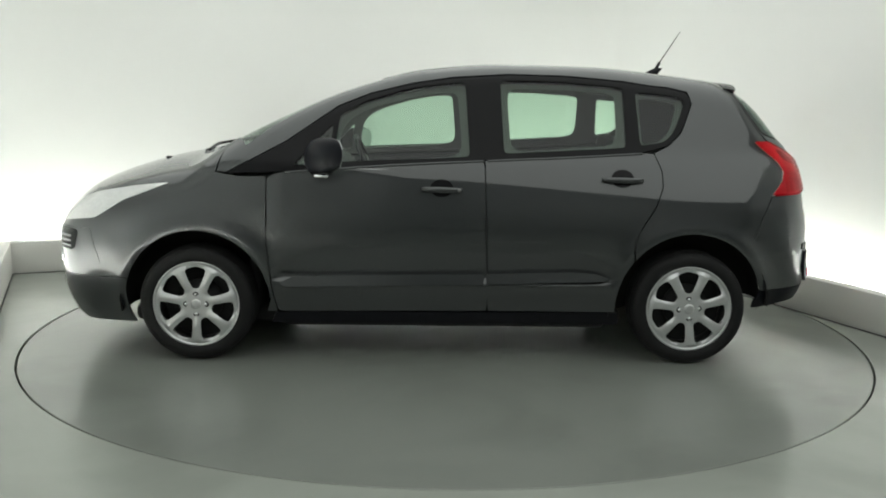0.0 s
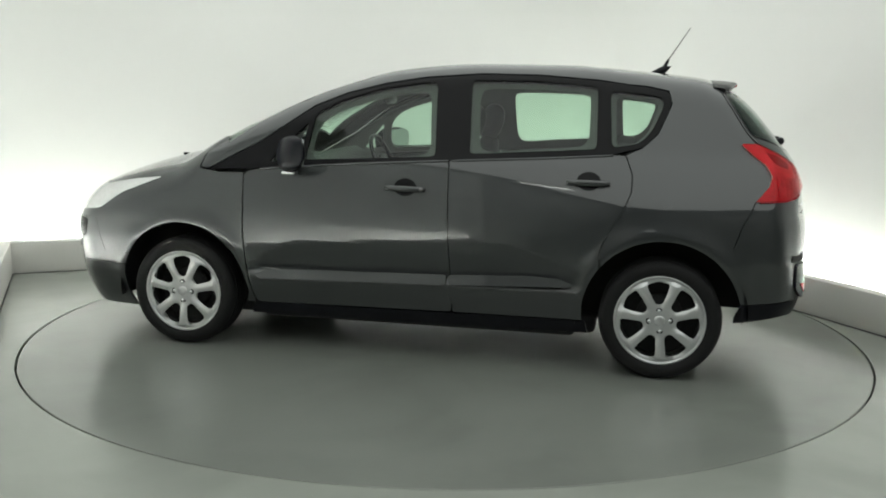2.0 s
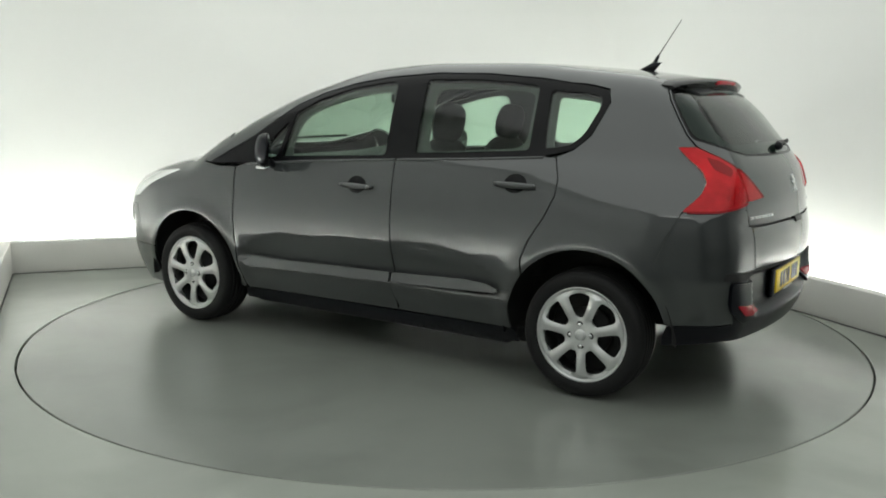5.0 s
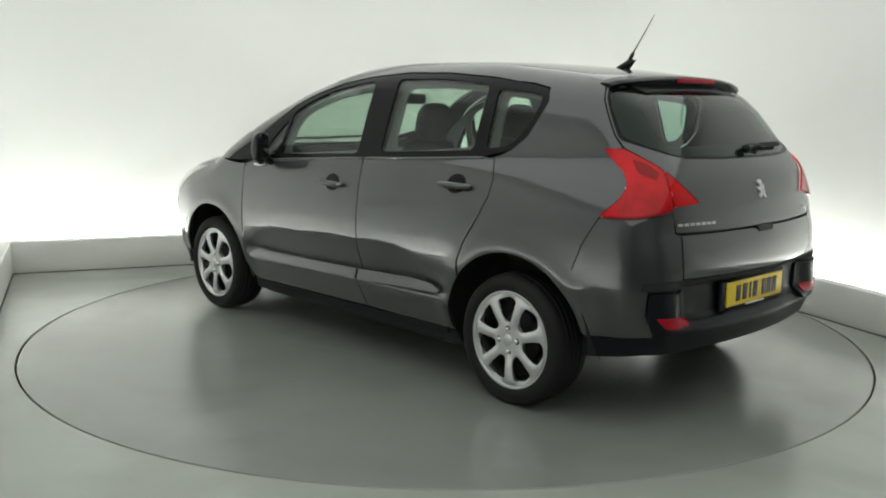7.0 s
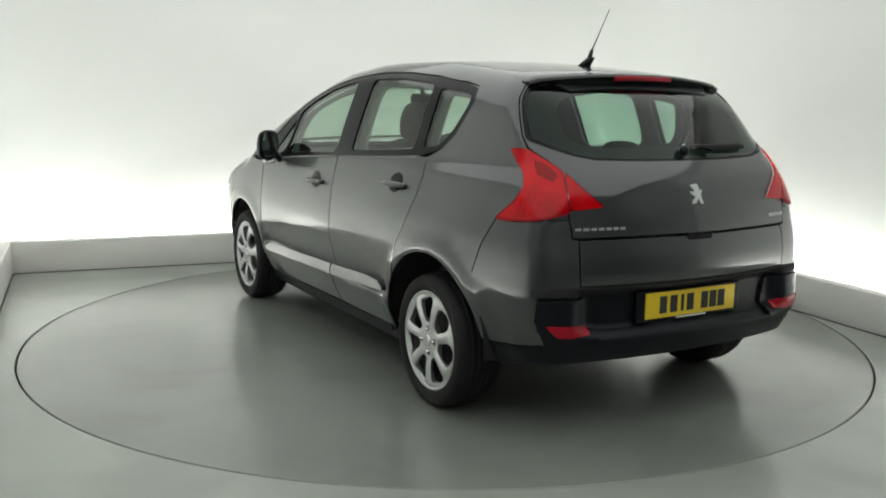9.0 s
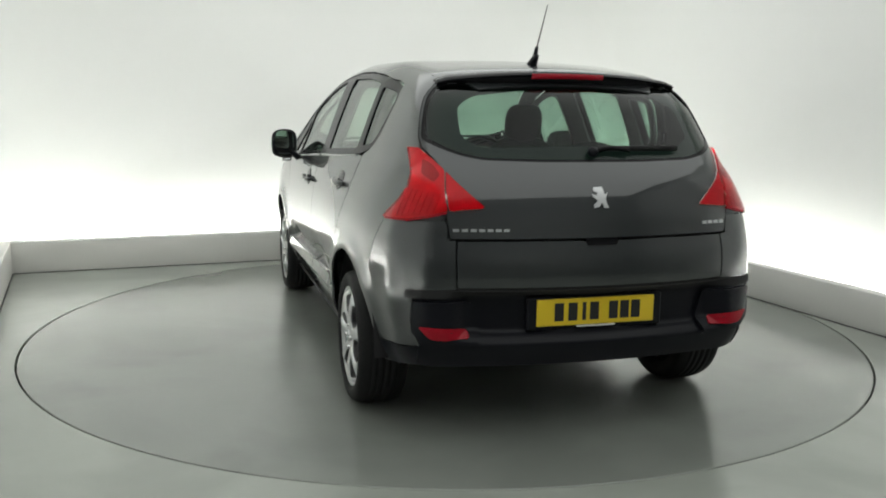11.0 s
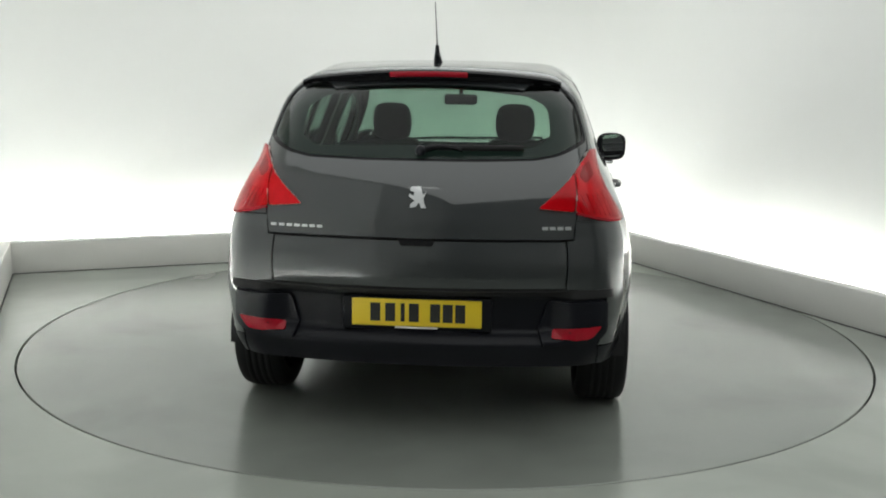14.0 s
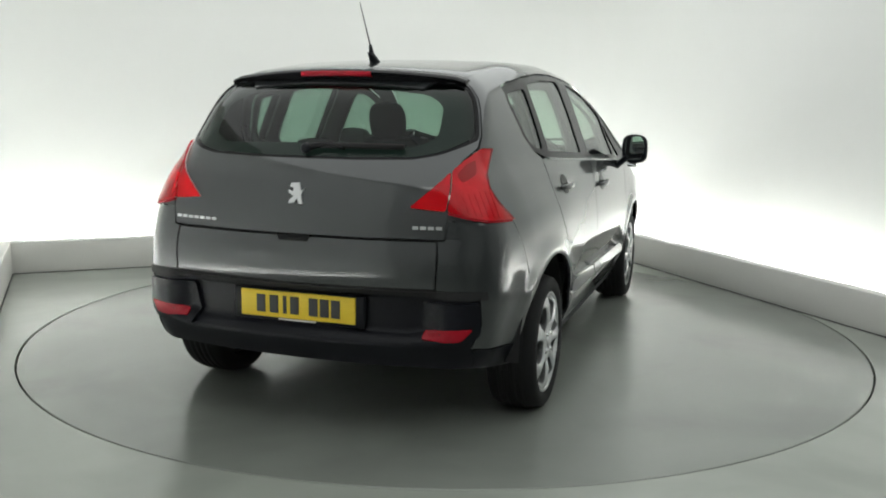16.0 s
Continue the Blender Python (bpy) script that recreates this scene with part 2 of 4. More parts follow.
    spots += [(-mid, -0.9 - 1.6 * k, 90) for k in range(4)] + [(w + mid, -0.6 - 1.6 * k, 90) for k in range(4)]
    first = None
    for u, v, rz in spots:
        m = BAY @ pose(u, v, 0, 0, 0, rz)
        if first is None:
            first = trough_lamp(m)
        else:
            copy_thing(first, m)
    # one long unseen ceiling panel over the turntable, extended to the camera as fill
    lamp = empty("ceiling_fill", "unseen luminous ceiling over the turntable, extended to the camera as fill", "lamp")
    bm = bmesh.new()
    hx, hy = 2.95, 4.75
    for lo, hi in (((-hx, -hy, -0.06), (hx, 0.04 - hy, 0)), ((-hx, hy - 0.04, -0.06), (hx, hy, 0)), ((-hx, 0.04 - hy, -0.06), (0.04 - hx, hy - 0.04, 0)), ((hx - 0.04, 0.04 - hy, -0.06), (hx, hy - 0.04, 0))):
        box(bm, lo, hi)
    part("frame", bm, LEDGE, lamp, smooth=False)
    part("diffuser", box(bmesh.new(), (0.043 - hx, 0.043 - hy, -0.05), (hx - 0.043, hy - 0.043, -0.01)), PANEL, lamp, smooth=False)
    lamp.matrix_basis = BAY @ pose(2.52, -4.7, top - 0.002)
    # one bare tube on the ceiling towards the camera
    lamp = empty("strip_lamp", "bare white fluorescent tube hung from the ceiling", "lamp")
    part("housing", box(bmesh.new(), (-0.33, -0.035, 0), (0.33, 0.035, 0.05), 0.006), LEDGE, lamp)
    part("tube", rod(bmesh.new(), (-0.28, 0, -0.02), (0.28, 0, -0.02), 0.010), SMALL_TUBE, lamp)
    for sx in (-0.25, 0.25):
        part("hanger", rod(bmesh.new(), (sx, 0, 0.05), (sx, 0, top - 2.8), 0.004), STEEL, lamp)
    lamp.matrix_basis = pose(-0.62, -4.6, 2.85, 0, 0, 6)


def turntable():
    disc = empty("turntable", "round grey painted turntable flush with the floor", "turntable")
    edge = RADIUS - 0.055
    bm = lathe(bmesh.new(), [(0.001, 0.0), (1.2, 0.0), (edge, 0.0)], 160)
    bmesh.ops.recalc_face_normals(bm, faces=bm.faces)
    part("deck", bm, DISC, disc, smooth=False)
    bm = lathe(bmesh.new(), [(edge, 0.0), (RADIUS - 0.013, 0.0), (RADIUS - 0.010, -0.003), (RADIUS - 0.010, -0.04), (edge, -0.04)], 160, closed=True)
    bmesh.ops.recalc_face_normals(bm, faces=bm.faces)
    part("rim", bm, DISC, disc, smooth=False)
    return disc


studio()
turntable_disc = turntable()


# ---- the car's shape: x forward, y to its left, z up, metres ----
def curve(points):
    """A smooth function through (position, value) pairs, flat beyond its ends."""
    p = np.array(points, float)
    p = p[np.argsort(p[:, 0])]
    xs, ys = p[:, 0], p[:, 1]
    d = np.diff(ys) / np.diff(xs)
    m = np.concatenate([[d[0]], np.where(d[1:] * d[:-1] > 0, 2 * d[1:] * d[:-1] / (d[1:] + d[:-1] + 1e-12), 0), [d[-1]]])

    def f(x):
        x = np.clip(x, xs[0], xs[-1])
        i = np.clip(np.searchsorted(xs, x) - 1, 0, len(xs) - 2)
        h = xs[i + 1] - xs[i]
        t = (x - xs[i]) / h
        return (ys[i] * (1 + 2 * t) * (1 - t) ** 2 + m[i] * h * t * (1 - t) ** 2 + ys[i + 1] * t * t * (3 - 2 * t) - m[i + 1] * h * t * t * (1 - t))
    return f


SECTION = curve([(0.15, 0.775), (0.22, 0.818), (0.32, 0.860), (0.41, 0.893), (0.53, 0.906), (0.62, 0.914), (0.70, 0.9135), (0.78, 0.909), (0.88, 0.897), (0.98, 0.877), (1.06, 0.853),
                 (1.12, 0.824), (1.30, 0.755), (1.45, 0.692), (1.56, 0.64), (1.7, 0.56)])
PLAN = curve([(-2.2, 0.78), (-2.0, 0.862), (-1.75, 0.927), (-1.55, 0.967), (-1.3, 0.988), (-0.9, 1.0), (0.9, 1.002), (1.3, 1.006), (1.6, 0.990), (1.85, 0.938), (2.05, 0.858), (2.3, 0.715)])
UPPER = curve([(-2.0, 0.90), (-1.7, 0.922), (-1.3, 0.945), (-0.9, 0.977), (-0.3, 1.0), (0.5, 1.016), (1.0, 1.022), (1.3, 1.0)])
ROOF = curve([(2.35, 0.55), (2.22, 0.74), (2.12, 0.84), (1.9, 0.957), (1.6, 1.050), (1.35, 1.102), (1.2, 1.162), (0.9, 1.308), (0.5, 1.472), (0.1, 1.571), (-0.3, 1.599),
              (-0.75, 1.594), (-1.25, 1.560), (-1.5, 1.530), (-1.7, 1.494), (-1.9, 1.425), (-2.2, 1.25)])
REAR = curve([(0.15, -1.85), (0.26, -1.97), (0.33, -2.038), (0.41, -2.068), (0.50, -2.080), (0.62, -2.083), (0.70, -2.082), (0.76, -2.077), (0.81, -2.067), (0.85, -2.056), (0.90, -2.050), (1.0, -2.028), (1.08, -2.0), (1.16, -1.945),
              (1.3, -1.83), (1.45, -1.70), (1.6, -1.56)])
FRONT = curve([(0.12, 2.07), (0.22, 2.16), (0.35, 2.21), (0.5, 2.225), (0.65, 2.22), (0.78, 2.185), (0.9, 2.11), (1.0, 2.0)])
ARCHES = ((1.3065, 0.318, 0.385), (-1.3065, 0.318, 0.395))


def ease(a, b, x):
    t = np.clip((x - a) / (b - a), 0, 1)
    return t * t * (3 - 2 * t)


def half_width(x, z):
    w = SECTION(z) * PLAN(x)
    w = w * (1 + (UPPER(x) - 1) * ease(0.82, 1.17, z))
    w = w * (1 + ease(-1.6, -2.0, x) * 0.012 * ease(0.72, 0.60, z)) - 0.07 * ease(-1.6, -1.85, x) * np.clip(0.62 - z, 0, 0.3)   # bumper corners, tucked in below
    for ax, az, r in ARCHES:                      # swollen lips round the wheels
        d = np.hypot(x - ax, z - az)
        w = w + 0.013 * np.exp(-((d - r - 0.02) / 0.055) ** 2) * ease(0.1, 0.4, z)
    # hollow along the foot of the doors, under a soft crease
    crest = 0.645 - 0.032 * x - 0.12 * ease(0.50, 0.95, x) ** 2 - 0.15 * ease(-0.40, -0.97, x) ** 1.6
    w = w - 0.030 * ease(-1.0, -0.72, x) * ease(0.95, 0.83, x) * np.clip((crest - z) / np.maximum(crest - 0.47, 0.04), 0, 1) * ease(0.425, 0.462, z)
    return w


def field(p):
    """Below zero inside the body; its zero is the skin."""
    x, y, z = p[:, 0], np.abs(p[:, 1]), p[:, 2]
    r = 0.11
    side = (y - half_width(x, z)) * np.where(z > 1.05, 0.93, 1.0)
    crown = 0.022 + 0.003 * ease(0.0, 0.5, x) + 0.035 * ease(1.1, 1.4, x) + 0.022 * ease(-0.8, -1.4, x)
    slope = (ROOF(x + 0.01) - ROOF(x - 0.01)) / 0.02
    top = (z - ROOF(x) + crown * (y / 0.65) ** 2) / np.sqrt(1 + slope ** 2)
    lean = (REAR(z + 0.01) - REAR(z - 0.01)) / 0.02
    recess = 0.062 * ease(0.43, 0.49, z) * ease(0.66, 0.62, z) * ease(0.64, 0.52, y)
    rear = (REAR(z) + recess + (0.17 - 0.03 * ease(0.6, 0.45, z)) * (y / 0.9) ** 2 - x) / np.sqrt(1 + lean ** 2)
    nose = x - FRONT(z) + 0.23 * (y / 0.9) ** 2
    parts = [np.maximum(a + r, 0) for a in (side, top, rear, nose)]
    inner = np.maximum(np.maximum(side, top), np.maximum(rear, nose))
    return np.minimum(inner, -r) + np.sqrt(sum(a * a for a in parts))


def normal(p):
    e = 0.004
    g = np.stack([field(p + e * a) - field(p - e * a) for a in np.eye(3)], 1)
    return g / (np.linalg.norm(g, axis=1, keepdims=True) + 1e-9)


def cast(base, way, far=1.6):
    """The skin's points from base (inside) along way."""
    lo, hi = np.zeros(len(base)), np.full(len(base), far)
    for _ in range(30):
        mid = (lo + hi) / 2
        ins = field(base + way * mid[:, None]) < 0
        lo, hi = np.where(ins, mid, lo), np.where(ins, hi, mid)
    return base + way * lo[:, None]


SPINE, BEND = 1.2, 0.9                            # the girdle runs round a spine from tail to nose


def girdle(q):
    """Points of the skin from (s, z): s is x along the flank, and goes on round the tail (below -1.2) and the nose (above 1.2)."""
    q = np.array(q, float)
    s = q[:, 0]
    phi = np.pi / 2 - (np.maximum(s - SPINE, 0) + np.minimum(s + SPINE, 0)) / BEND
    base = np.stack([np.clip(s, -SPINE, SPINE), 0 * s, q[:, 1]], 1)
    return cast(base, np.stack([np.cos(phi), np.sin(phi), 0 * s], 1))


def on_girdle(p):
    p = np.array(p, float)
    bx = np.clip(p[:, 0], -SPINE, SPINE)
    phi = np.arctan2(p[:, 1], p[:, 0] - bx)
    phi = np.where(phi < -np.pi / 2, phi + 2 * np.pi, phi)
    return np.stack([bx - np.sign(bx) * 0 + (np.pi / 2 - phi) * BEND, p[:, 2]], 1)


def flank(q):
    """Points of the skin seen square from the side, from (x, z)."""
    q = np.array(q, float)
    return cast(np.stack([q[:, 0], 0 * q[:, 0], q[:, 1]], 1), np.tile([0, 1.0, 0], (len(q), 1)))


def lid(q):
    """Points of the skin seen from above, from (x, y)."""
    q = np.array(q, float)
    return cast(np.stack([q[:, 0], q[:, 1], 0 * q[:, 0] + 0.6], 1), np.tile([0, 0, 1.0], (len(q), 1)))


# ---- the car's panels ----
TAIL = -SPINE - BEND * math.pi / 2                # s of the tail's middle
NOSE = SPINE + BEND * math.pi / 2
car = empty("car", "dark grey metallic five-door family hatchback on a turntable", "car")


def sheet(name, outline, material, parent, holes=(), chart=None, lift=0.0, hem=0.014, step=0.035, mirror=False, label="", facing=None):
    """A panel of the skin: a flat outline with holes, laid on the body through a chart, its edges folded in by hem."""
    chart = chart or girdle
    loops = [resample(np.array(outline, float), step)] + [resample(np.array(h, float), step) for h in holes]
    lo, hi = loops[0].min(0), loops[0].max(0)
    gx, gy = np.meshgrid(np.arange(lo[0], hi[0], step), np.arange(lo[1], hi[1], step * 0.9))
    gx[::2] += step / 2
    grid = np.stack([gx.ravel(), gy.ravel()], 1)

    def within(q):
        ok = inside(loops[0], q)
        for h in loops[1:]:
            ok &= ~inside(h, q)
        return ok
    grid = grid[within(grid)]
    for lp in loops:
        if len(grid):
            grid = grid[away(lp, grid, step * 0.5)]
    pts, edges = [], []
    for lp in loops:
        k = len(pts)
        pts += [Vector(p) for p in lp]
        edges += [(k + i, k + (i + 1) % len(lp)) for i in range(len(lp))]
    pts += [Vector(p) for p in grid]
    from_cdt = delaunay_2d_cdt(pts, edges, [], 0, 1e-6)
    verts = np.array([tuple(v) for v in from_cdt[0]])
    tris = np.array([f for f in from_cdt[2]])
    tris = tris[within(verts[tris].mean(1))]
    used, inv = np.unique(tris, return_inverse=True)
    verts, tris = verts[used], inv.reshape(-1, 3)
    p = chart(verts)
    nrm = normal(p) if facing is None else facing(verts)
    p = p + nrm * lift
    cr = np.cross(p[tris[:, 1]] - p[tris[:, 0]], p[tris[:, 2]] - p[tris[:, 0]])
    flip = (cr * nrm[tris].mean(1)).sum(1) < 0
    tris[flip] = tris[flip][:, ::-1]
    if mirror:
        p, nrm, tris = p * (1, -1, 1), nrm * (1, -1, 1), tris[:, ::-1]
    faces = [tuple(int(i) for i in t) for t in tris]
    normals = [tuple(n) for n in nrm]
    allp = [tuple(v) for v in p]
    if hem:
        seen = {}
        for t in faces:
            for a, b in zip(t, t[1:] + t[:1]):
                seen[(a, b)] = 1
        rim = [(a, b) for a, b in seen if (b, a) not in seen]
        ids = {}
        for v in {i for e in rim for i in e}:
            ids[v] = len(allp)
            allp += [tuple(p[v]), tuple(p[v] - nrm[v] * hem)]
            normals += [(0, 0, 0), (0, 0, 0)]
        faces += [(ids[b], ids[a], ids[a] + 1, ids[b] + 1) for a, b in rim]
    me = bpy.data.meshes.new(name)
    me.from_pydata(allp, [], faces)
    me.materials.append(material)
    me.polygons.foreach_set("use_smooth", [True] * len(me.polygons))
    me.normals_split_custom_set_from_vertices(normals)
    ob = new(name, me)
    ob.parent = parent
    if label:
        tagged(ob, label)
    return ob


def pair(name, outline, material, parent, **more):
    return [sheet(name, outline, material, parent, mirror=k, **more) for k in (False, True)]


def side_s(x, z):
    return on_girdle(flank([(x, z)]))[0]


def both_ways(half, middle):
    """An outline given for the left half, from one end of the middle line to the other, closed by its mirror image."""
    return list(half) + [(2 * middle - s, z) for s, z in reversed(half)]


def arc(i, a0, a1, more=0.0, n=14):
    """Points of a wheel arch in (s, z)."""
    cx, cz, r = ARCHES[i]
    r += more
    return [tuple(side_s(cx + r * math.cos(radians(a)), cz + r * math.sin(radians(a)))) for a in np.linspace(a0, a1, n)]


RAIL = curve([(1.95, 0.865), (1.8, 0.917), (1.47, 0.968), (1.2, 1.005), (1.08, 1.06), (0.9, 1.215), (0.57, 1.395), (0.27, 1.49), (0.0, 1.535), (-0.3, 1.556), (-0.7, 1.553),
              (-1.2, 1.528), (-1.45, 1.495), (-1.62, 1.455)])


def rail(x0, x1, n=14):
    return [tuple(side_s(x, RAIL(x))) for x in np.linspace(x0, x1, n)]


def rail_top(x0, x1, n=14, inset=0.0):
    p = flank([(x, RAIL(x)) for x in np.linspace(x0, x1, n)])
    return [(a, b - inset) for a, b, _ in p]


# outlines in (s, z)
DLO = [(1.14, 1.002), (1.04, 1.055), (0.832, 1.168), (0.571, 1.35), (0.40, 1.42), (0.18, 1.475), (-0.03, 1.508), (-0.33, 1.529), (-0.64, 1.524), (-0.95, 1.50), (-1.19, 1.47), (-1.335, 1.448), (-1.355, 1.39),
       (-1.263, 1.235), (-1.18, 1.167), (-1.04, 1.132), (-0.65, 1.108), (-0.33, 1.092), (0.26, 1.06), (0.85, 1.015)]
PANE_CORNER = [(0.80, 1.045), (0.62, 1.06), (0.59, 1.27)]
PANE_FRONT = [(0.595, 1.065), (0.56, 1.31), (0.42, 1.385), (0.20, 1.450), (-0.02, 1.484), (-0.10, 1.488), (-0.125, 1.10)]
PANE_REAR = [(-0.305, 1.118), (-0.285, 1.500), (-0.62, 1.498), (-0.90, 1.474), (-0.945, 1.466), (-0.955, 1.155)]
PANE_QUARTER = [(-1.03, 1.165), (-1.01, 1.448), (-1.18, 1.435), (-1.295, 1.418), (-1.305, 1.38), (-1.225, 1.245), (-1.16, 1.185)]
LAMP_OUT = [(-1.725, 1.190), (-1.81, 1.190), (-1.90, 1.148), (-1.965, 1.108), (-2.0, 0.957), (-1.93, 0.934), (-1.86, 0.918), (-1.72, 0.913), (-1.795, 0.985), (-1.825, 1.04), (-1.815, 1.09)]
LAMP_IN = [(-1.971, 1.105), (-2.13, 0.970), (-2.005, 0.957)]


def panels():
    # front wings, doors, rear quarters
    wing = [(0.937, 0.985), (1.08, 0.985)] + rail(1.2, 1.93, 10) + [(2.03, 0.83), (2.02, 0.70), (1.80, 0.70), (1.765, 0.50)] + arc(0, 30, 178) + [(0.945, 0.262), (0.894, 0.262), (0.918, 0.434), (0.938, 0.67)]
    pair("front_wing", wing, PAINT, car)
    door_f = [(0.931, 0.985), (0.852, 1.009), (0.26, 1.054), (-0.20, 1.078), (-0.211, 0.75), (-0.230, 0.275), (0.887, 0.262), (0.911, 0.434), (0.931, 0.67)]
    fronts = pair("front_door", rounded(door_f, 0.03), PAINT, car, step=0.022)
    door_r = [(-0.207, 1.079), (-0.65, 1.102), (-1.04, 1.126), (-1.10, 1.122), (-1.136, 1.03), (-1.136, 0.95), (-1.10, 0.855), (-1.025, 0.735), (-0.99, 0.64)] + arc(1, 38, 2, n=8) + [(-0.915, 0.275), (-0.237, 0.275), (-0.217, 0.75)]
    rears = pair("rear_door", door_r, PAINT, car, step=0.022)
    quarter = (rail(-1.1, -1.60, 10) + [(-1.703, 1.455), (-1.703, 1.398), (-1.729, 1.33), (-1.767, 1.243), (-1.806, 1.191), (-1.90, 1.149), (-1.95, 1.11), (-1.990, 0.95), (-1.998, 0.925), (-1.72, 0.915), (-1.66, 0.80), (-1.62, 0.68)]
               + arc(1, 118, 40) + [(-0.997, 0.64), (-1.031, 0.735), (-1.106, 0.855), (-1.142, 0.95), (-1.142, 1.03), (-1.105, 1.126), (-1.18, 1.161), (-1.269, 1.231), (-1.361, 1.388), (-1.341, 1.453), (-1.19, 1.476), (-1.10, 1.483)])
    pair("rear_quarter_panel", quarter, PAINT, car)
    # cant rail over the doors and along the windscreen
    cant = rail(1.18, -1.1, 32) + [(-1.10, 1.483), (-0.95, 1.505), (-0.64, 1.529), (-0.33, 1.534), (-0.03, 1.513), (0.18, 1.480), (0.40, 1.425), (0.571, 1.355), (0.832, 1.173), (1.04, 1.060), (1.14, 1.007)]
    pair("cant_rail", cant, PAINT, car)
    # sills
    sill = [(0.90, 0.256), (-0.93, 0.269), (-0.945, 0.20), (0.93, 0.19)]
    pair("sill", sill, PLASTIC, car, label="black plastic sill")
    # black window surround with its panes
    frames = pair("window_surround", rounded(DLO, 0.02), TRIM_BLACK, car, holes=[rounded(q, 0.03) for q in (PANE_CORNER, PANE_FRONT, PANE_REAR, PANE_QUARTER)], lift=-0.004, hem=0.03, label="gloss black window surround")
    for k, f in enumerate(frames):
        for q in (PANE_CORNER, PANE_FRONT, PANE_REAR, PANE_QUARTER):
            g = sheet("window_pane", rounded(q, 0.03), GLASS, f, lift=-0.010, hem=0, step=0.06, mirror=bool(k), label="green tinted side window glass")
            g.visible_shadow = False
    # inner trim round the openings, with rounder holes
    holes = ([(0.58, 1.08), (0.55, 1.275), (0.42, 1.365), (0.20, 1.428), (0.02, 1.457), (-0.06, 1.448), (-0.09, 1.12)],
             [(-0.345, 1.14), (-0.325, 1.484), (-0.62, 1.482), (-0.86, 1.460), (-0.91, 1.440), (-0.915, 1.18)],
             [(-1.055, 1.185), (-1.04, 1.436), (-1.18, 1.425), (-1.278, 1.405), (-1.215, 1.26), (-1.15, 1.20)], [(0.79, 1.06), (0.64, 1.075), (0.61, 1.25)])
    pair("inner_trim", rounded(DLO, 0.02), PILLAR, car, holes=[rounded(q, 0.075 if k < 2 else 0.03) for k, q in enumerate(holes)], lift=-0.055, hem=0.012, label="grey inner pillar trim")
    # rubbing strips on the doors
    strip_f = [(0.80, 0.462), (-0.206, 0.485), (-0.206, 0.432), (0.85, 0.408), (0.87, 0.43)]
    strip_r = [(-0.221, 0.486), (-0.66, 0.502), (-0.80, 0.494), (-0.872, 0.468), (-0.845, 0.454), (-0.221, 0.433)]
    def strip_chart(q):
        q = np.array(q, float)
        return np.stack([q[:, 0], 0.910 * PLAN(q[:, 0]) - 0.22 * (q[:, 1] - 0.44 + 0.026 * q[:, 0]) - 0.0, q[:, 1]], 1)

    def strip_facing(q):
        return np.tile([0.0, 0.976, 0.215], (len(q), 1))
    for shape, doors in ((strip_f, fronts), (strip_r, rears)):
        for k, d in enumerate(doors):
            sheet("rubbing_strip", rounded(shape, 0.018), PAINT, d, chart=strip_chart, facing=strip_facing, hem=0.05, mirror=bool(k), step=0.02)
    # cladding along the foot of the doors
    clad_f = [(0.85, 0.400), (-0.208, 0.424), (-0.228, 0.282), (0.880, 0.268)]
    clad_r = [(-0.219, 0.425), (-0.865, 0.440), (-0.908, 0.40), (-0.908, 0.282), (-0.239, 0.282)]
    for shape, doors in ((clad_f, fronts), (clad_r, rears)):
        for k, d in enumerate(doors):
            sheet("door_cladding", rounded(shape, 0.012), PAINT, d, lift=0.002, hem=0.012, mirror=bool(k), step=0.03)
    # roof, windscreen, bonnet
    roof = rail_top(0.30, -1.62, 30) + [(-1.66, 0.40), (-1.67, 0.0), (-1.66, -0.40)] + [(x, -y) for x, y in reversed(rail_top(0.30, -1.62, 30))] + [(0.36, -0.35), (0.38, 0.0), (0.36, 0.35)]
    sheet("roof", roof, PAINT, car, chart=lid, step=0.06)
    inner = rail_top(1.05, 0.30, 14, 0.045)
    pillar = rail_top(1.19, 0.30, 16) + [(0.31, inner[-1][1])] + inner[::-1][1:] + [(1.11, 0.695), (1.15, 0.735)]
    pair("windscreen_pillar", pillar, PAINT, car, chart=lid)
    shield = [(x, y - 0.004) for x, y in inner] + [(0.365, 0.35), (0.385, 0.0), (0.365, -0.35)] + [(x, 0.004 - y) for x, y in inner[::-1]] + [(1.11, -0.69), (1.20, -0.58), (1.31, -0.42), (1.41, 0.0), (1.31, 0.42), (1.20, 0.58), (1.11, 0.69)]
    w = sheet("windscreen", shield, GLASS, car, chart=lid, lift=-0.006, hem=0, step=0.07, label="green tinted windscreen glass")
    w.visible_shadow = False
    edge = girdle([(s, 0.82) for s in np.linspace(2.04, NOSE, 8)])
    nose = [(x, y) for x, y, _ in edge]
    side = rail_top(1.93, 1.2, 12)
    bonnet = side + [(1.155, 0.75), (1.245, 0.61), (1.36, 0.44), (1.46, 0.0), (1.36, -0.44), (1.245, -0.61), (1.155, -0.75)] + [(x, -y) for x, y in side[::-1]] + [(x, -y) for x, y in nose] + nose[::-1][1:]
    sheet("bonnet", bonnet, PAINT, car, chart=lid, step=0.05)
    cowl = [(1.24, 0.61), (1.355, 0.44), (1.455, 0.0), (1.355, -0.44), (1.24, -0.61), (1.15, -0.72), (1.10, -0.69), (1.19, -0.58), (1.30, -0.42), (1.40, 0.0), (1.30, 0.42), (1.19, 0.58), (1.10, 0.69), (1.15, 0.72)]
    sheet("cowl", cowl, PLASTIC, car, chart=lid, lift=-0.012, label="black plastic windscreen cowl")
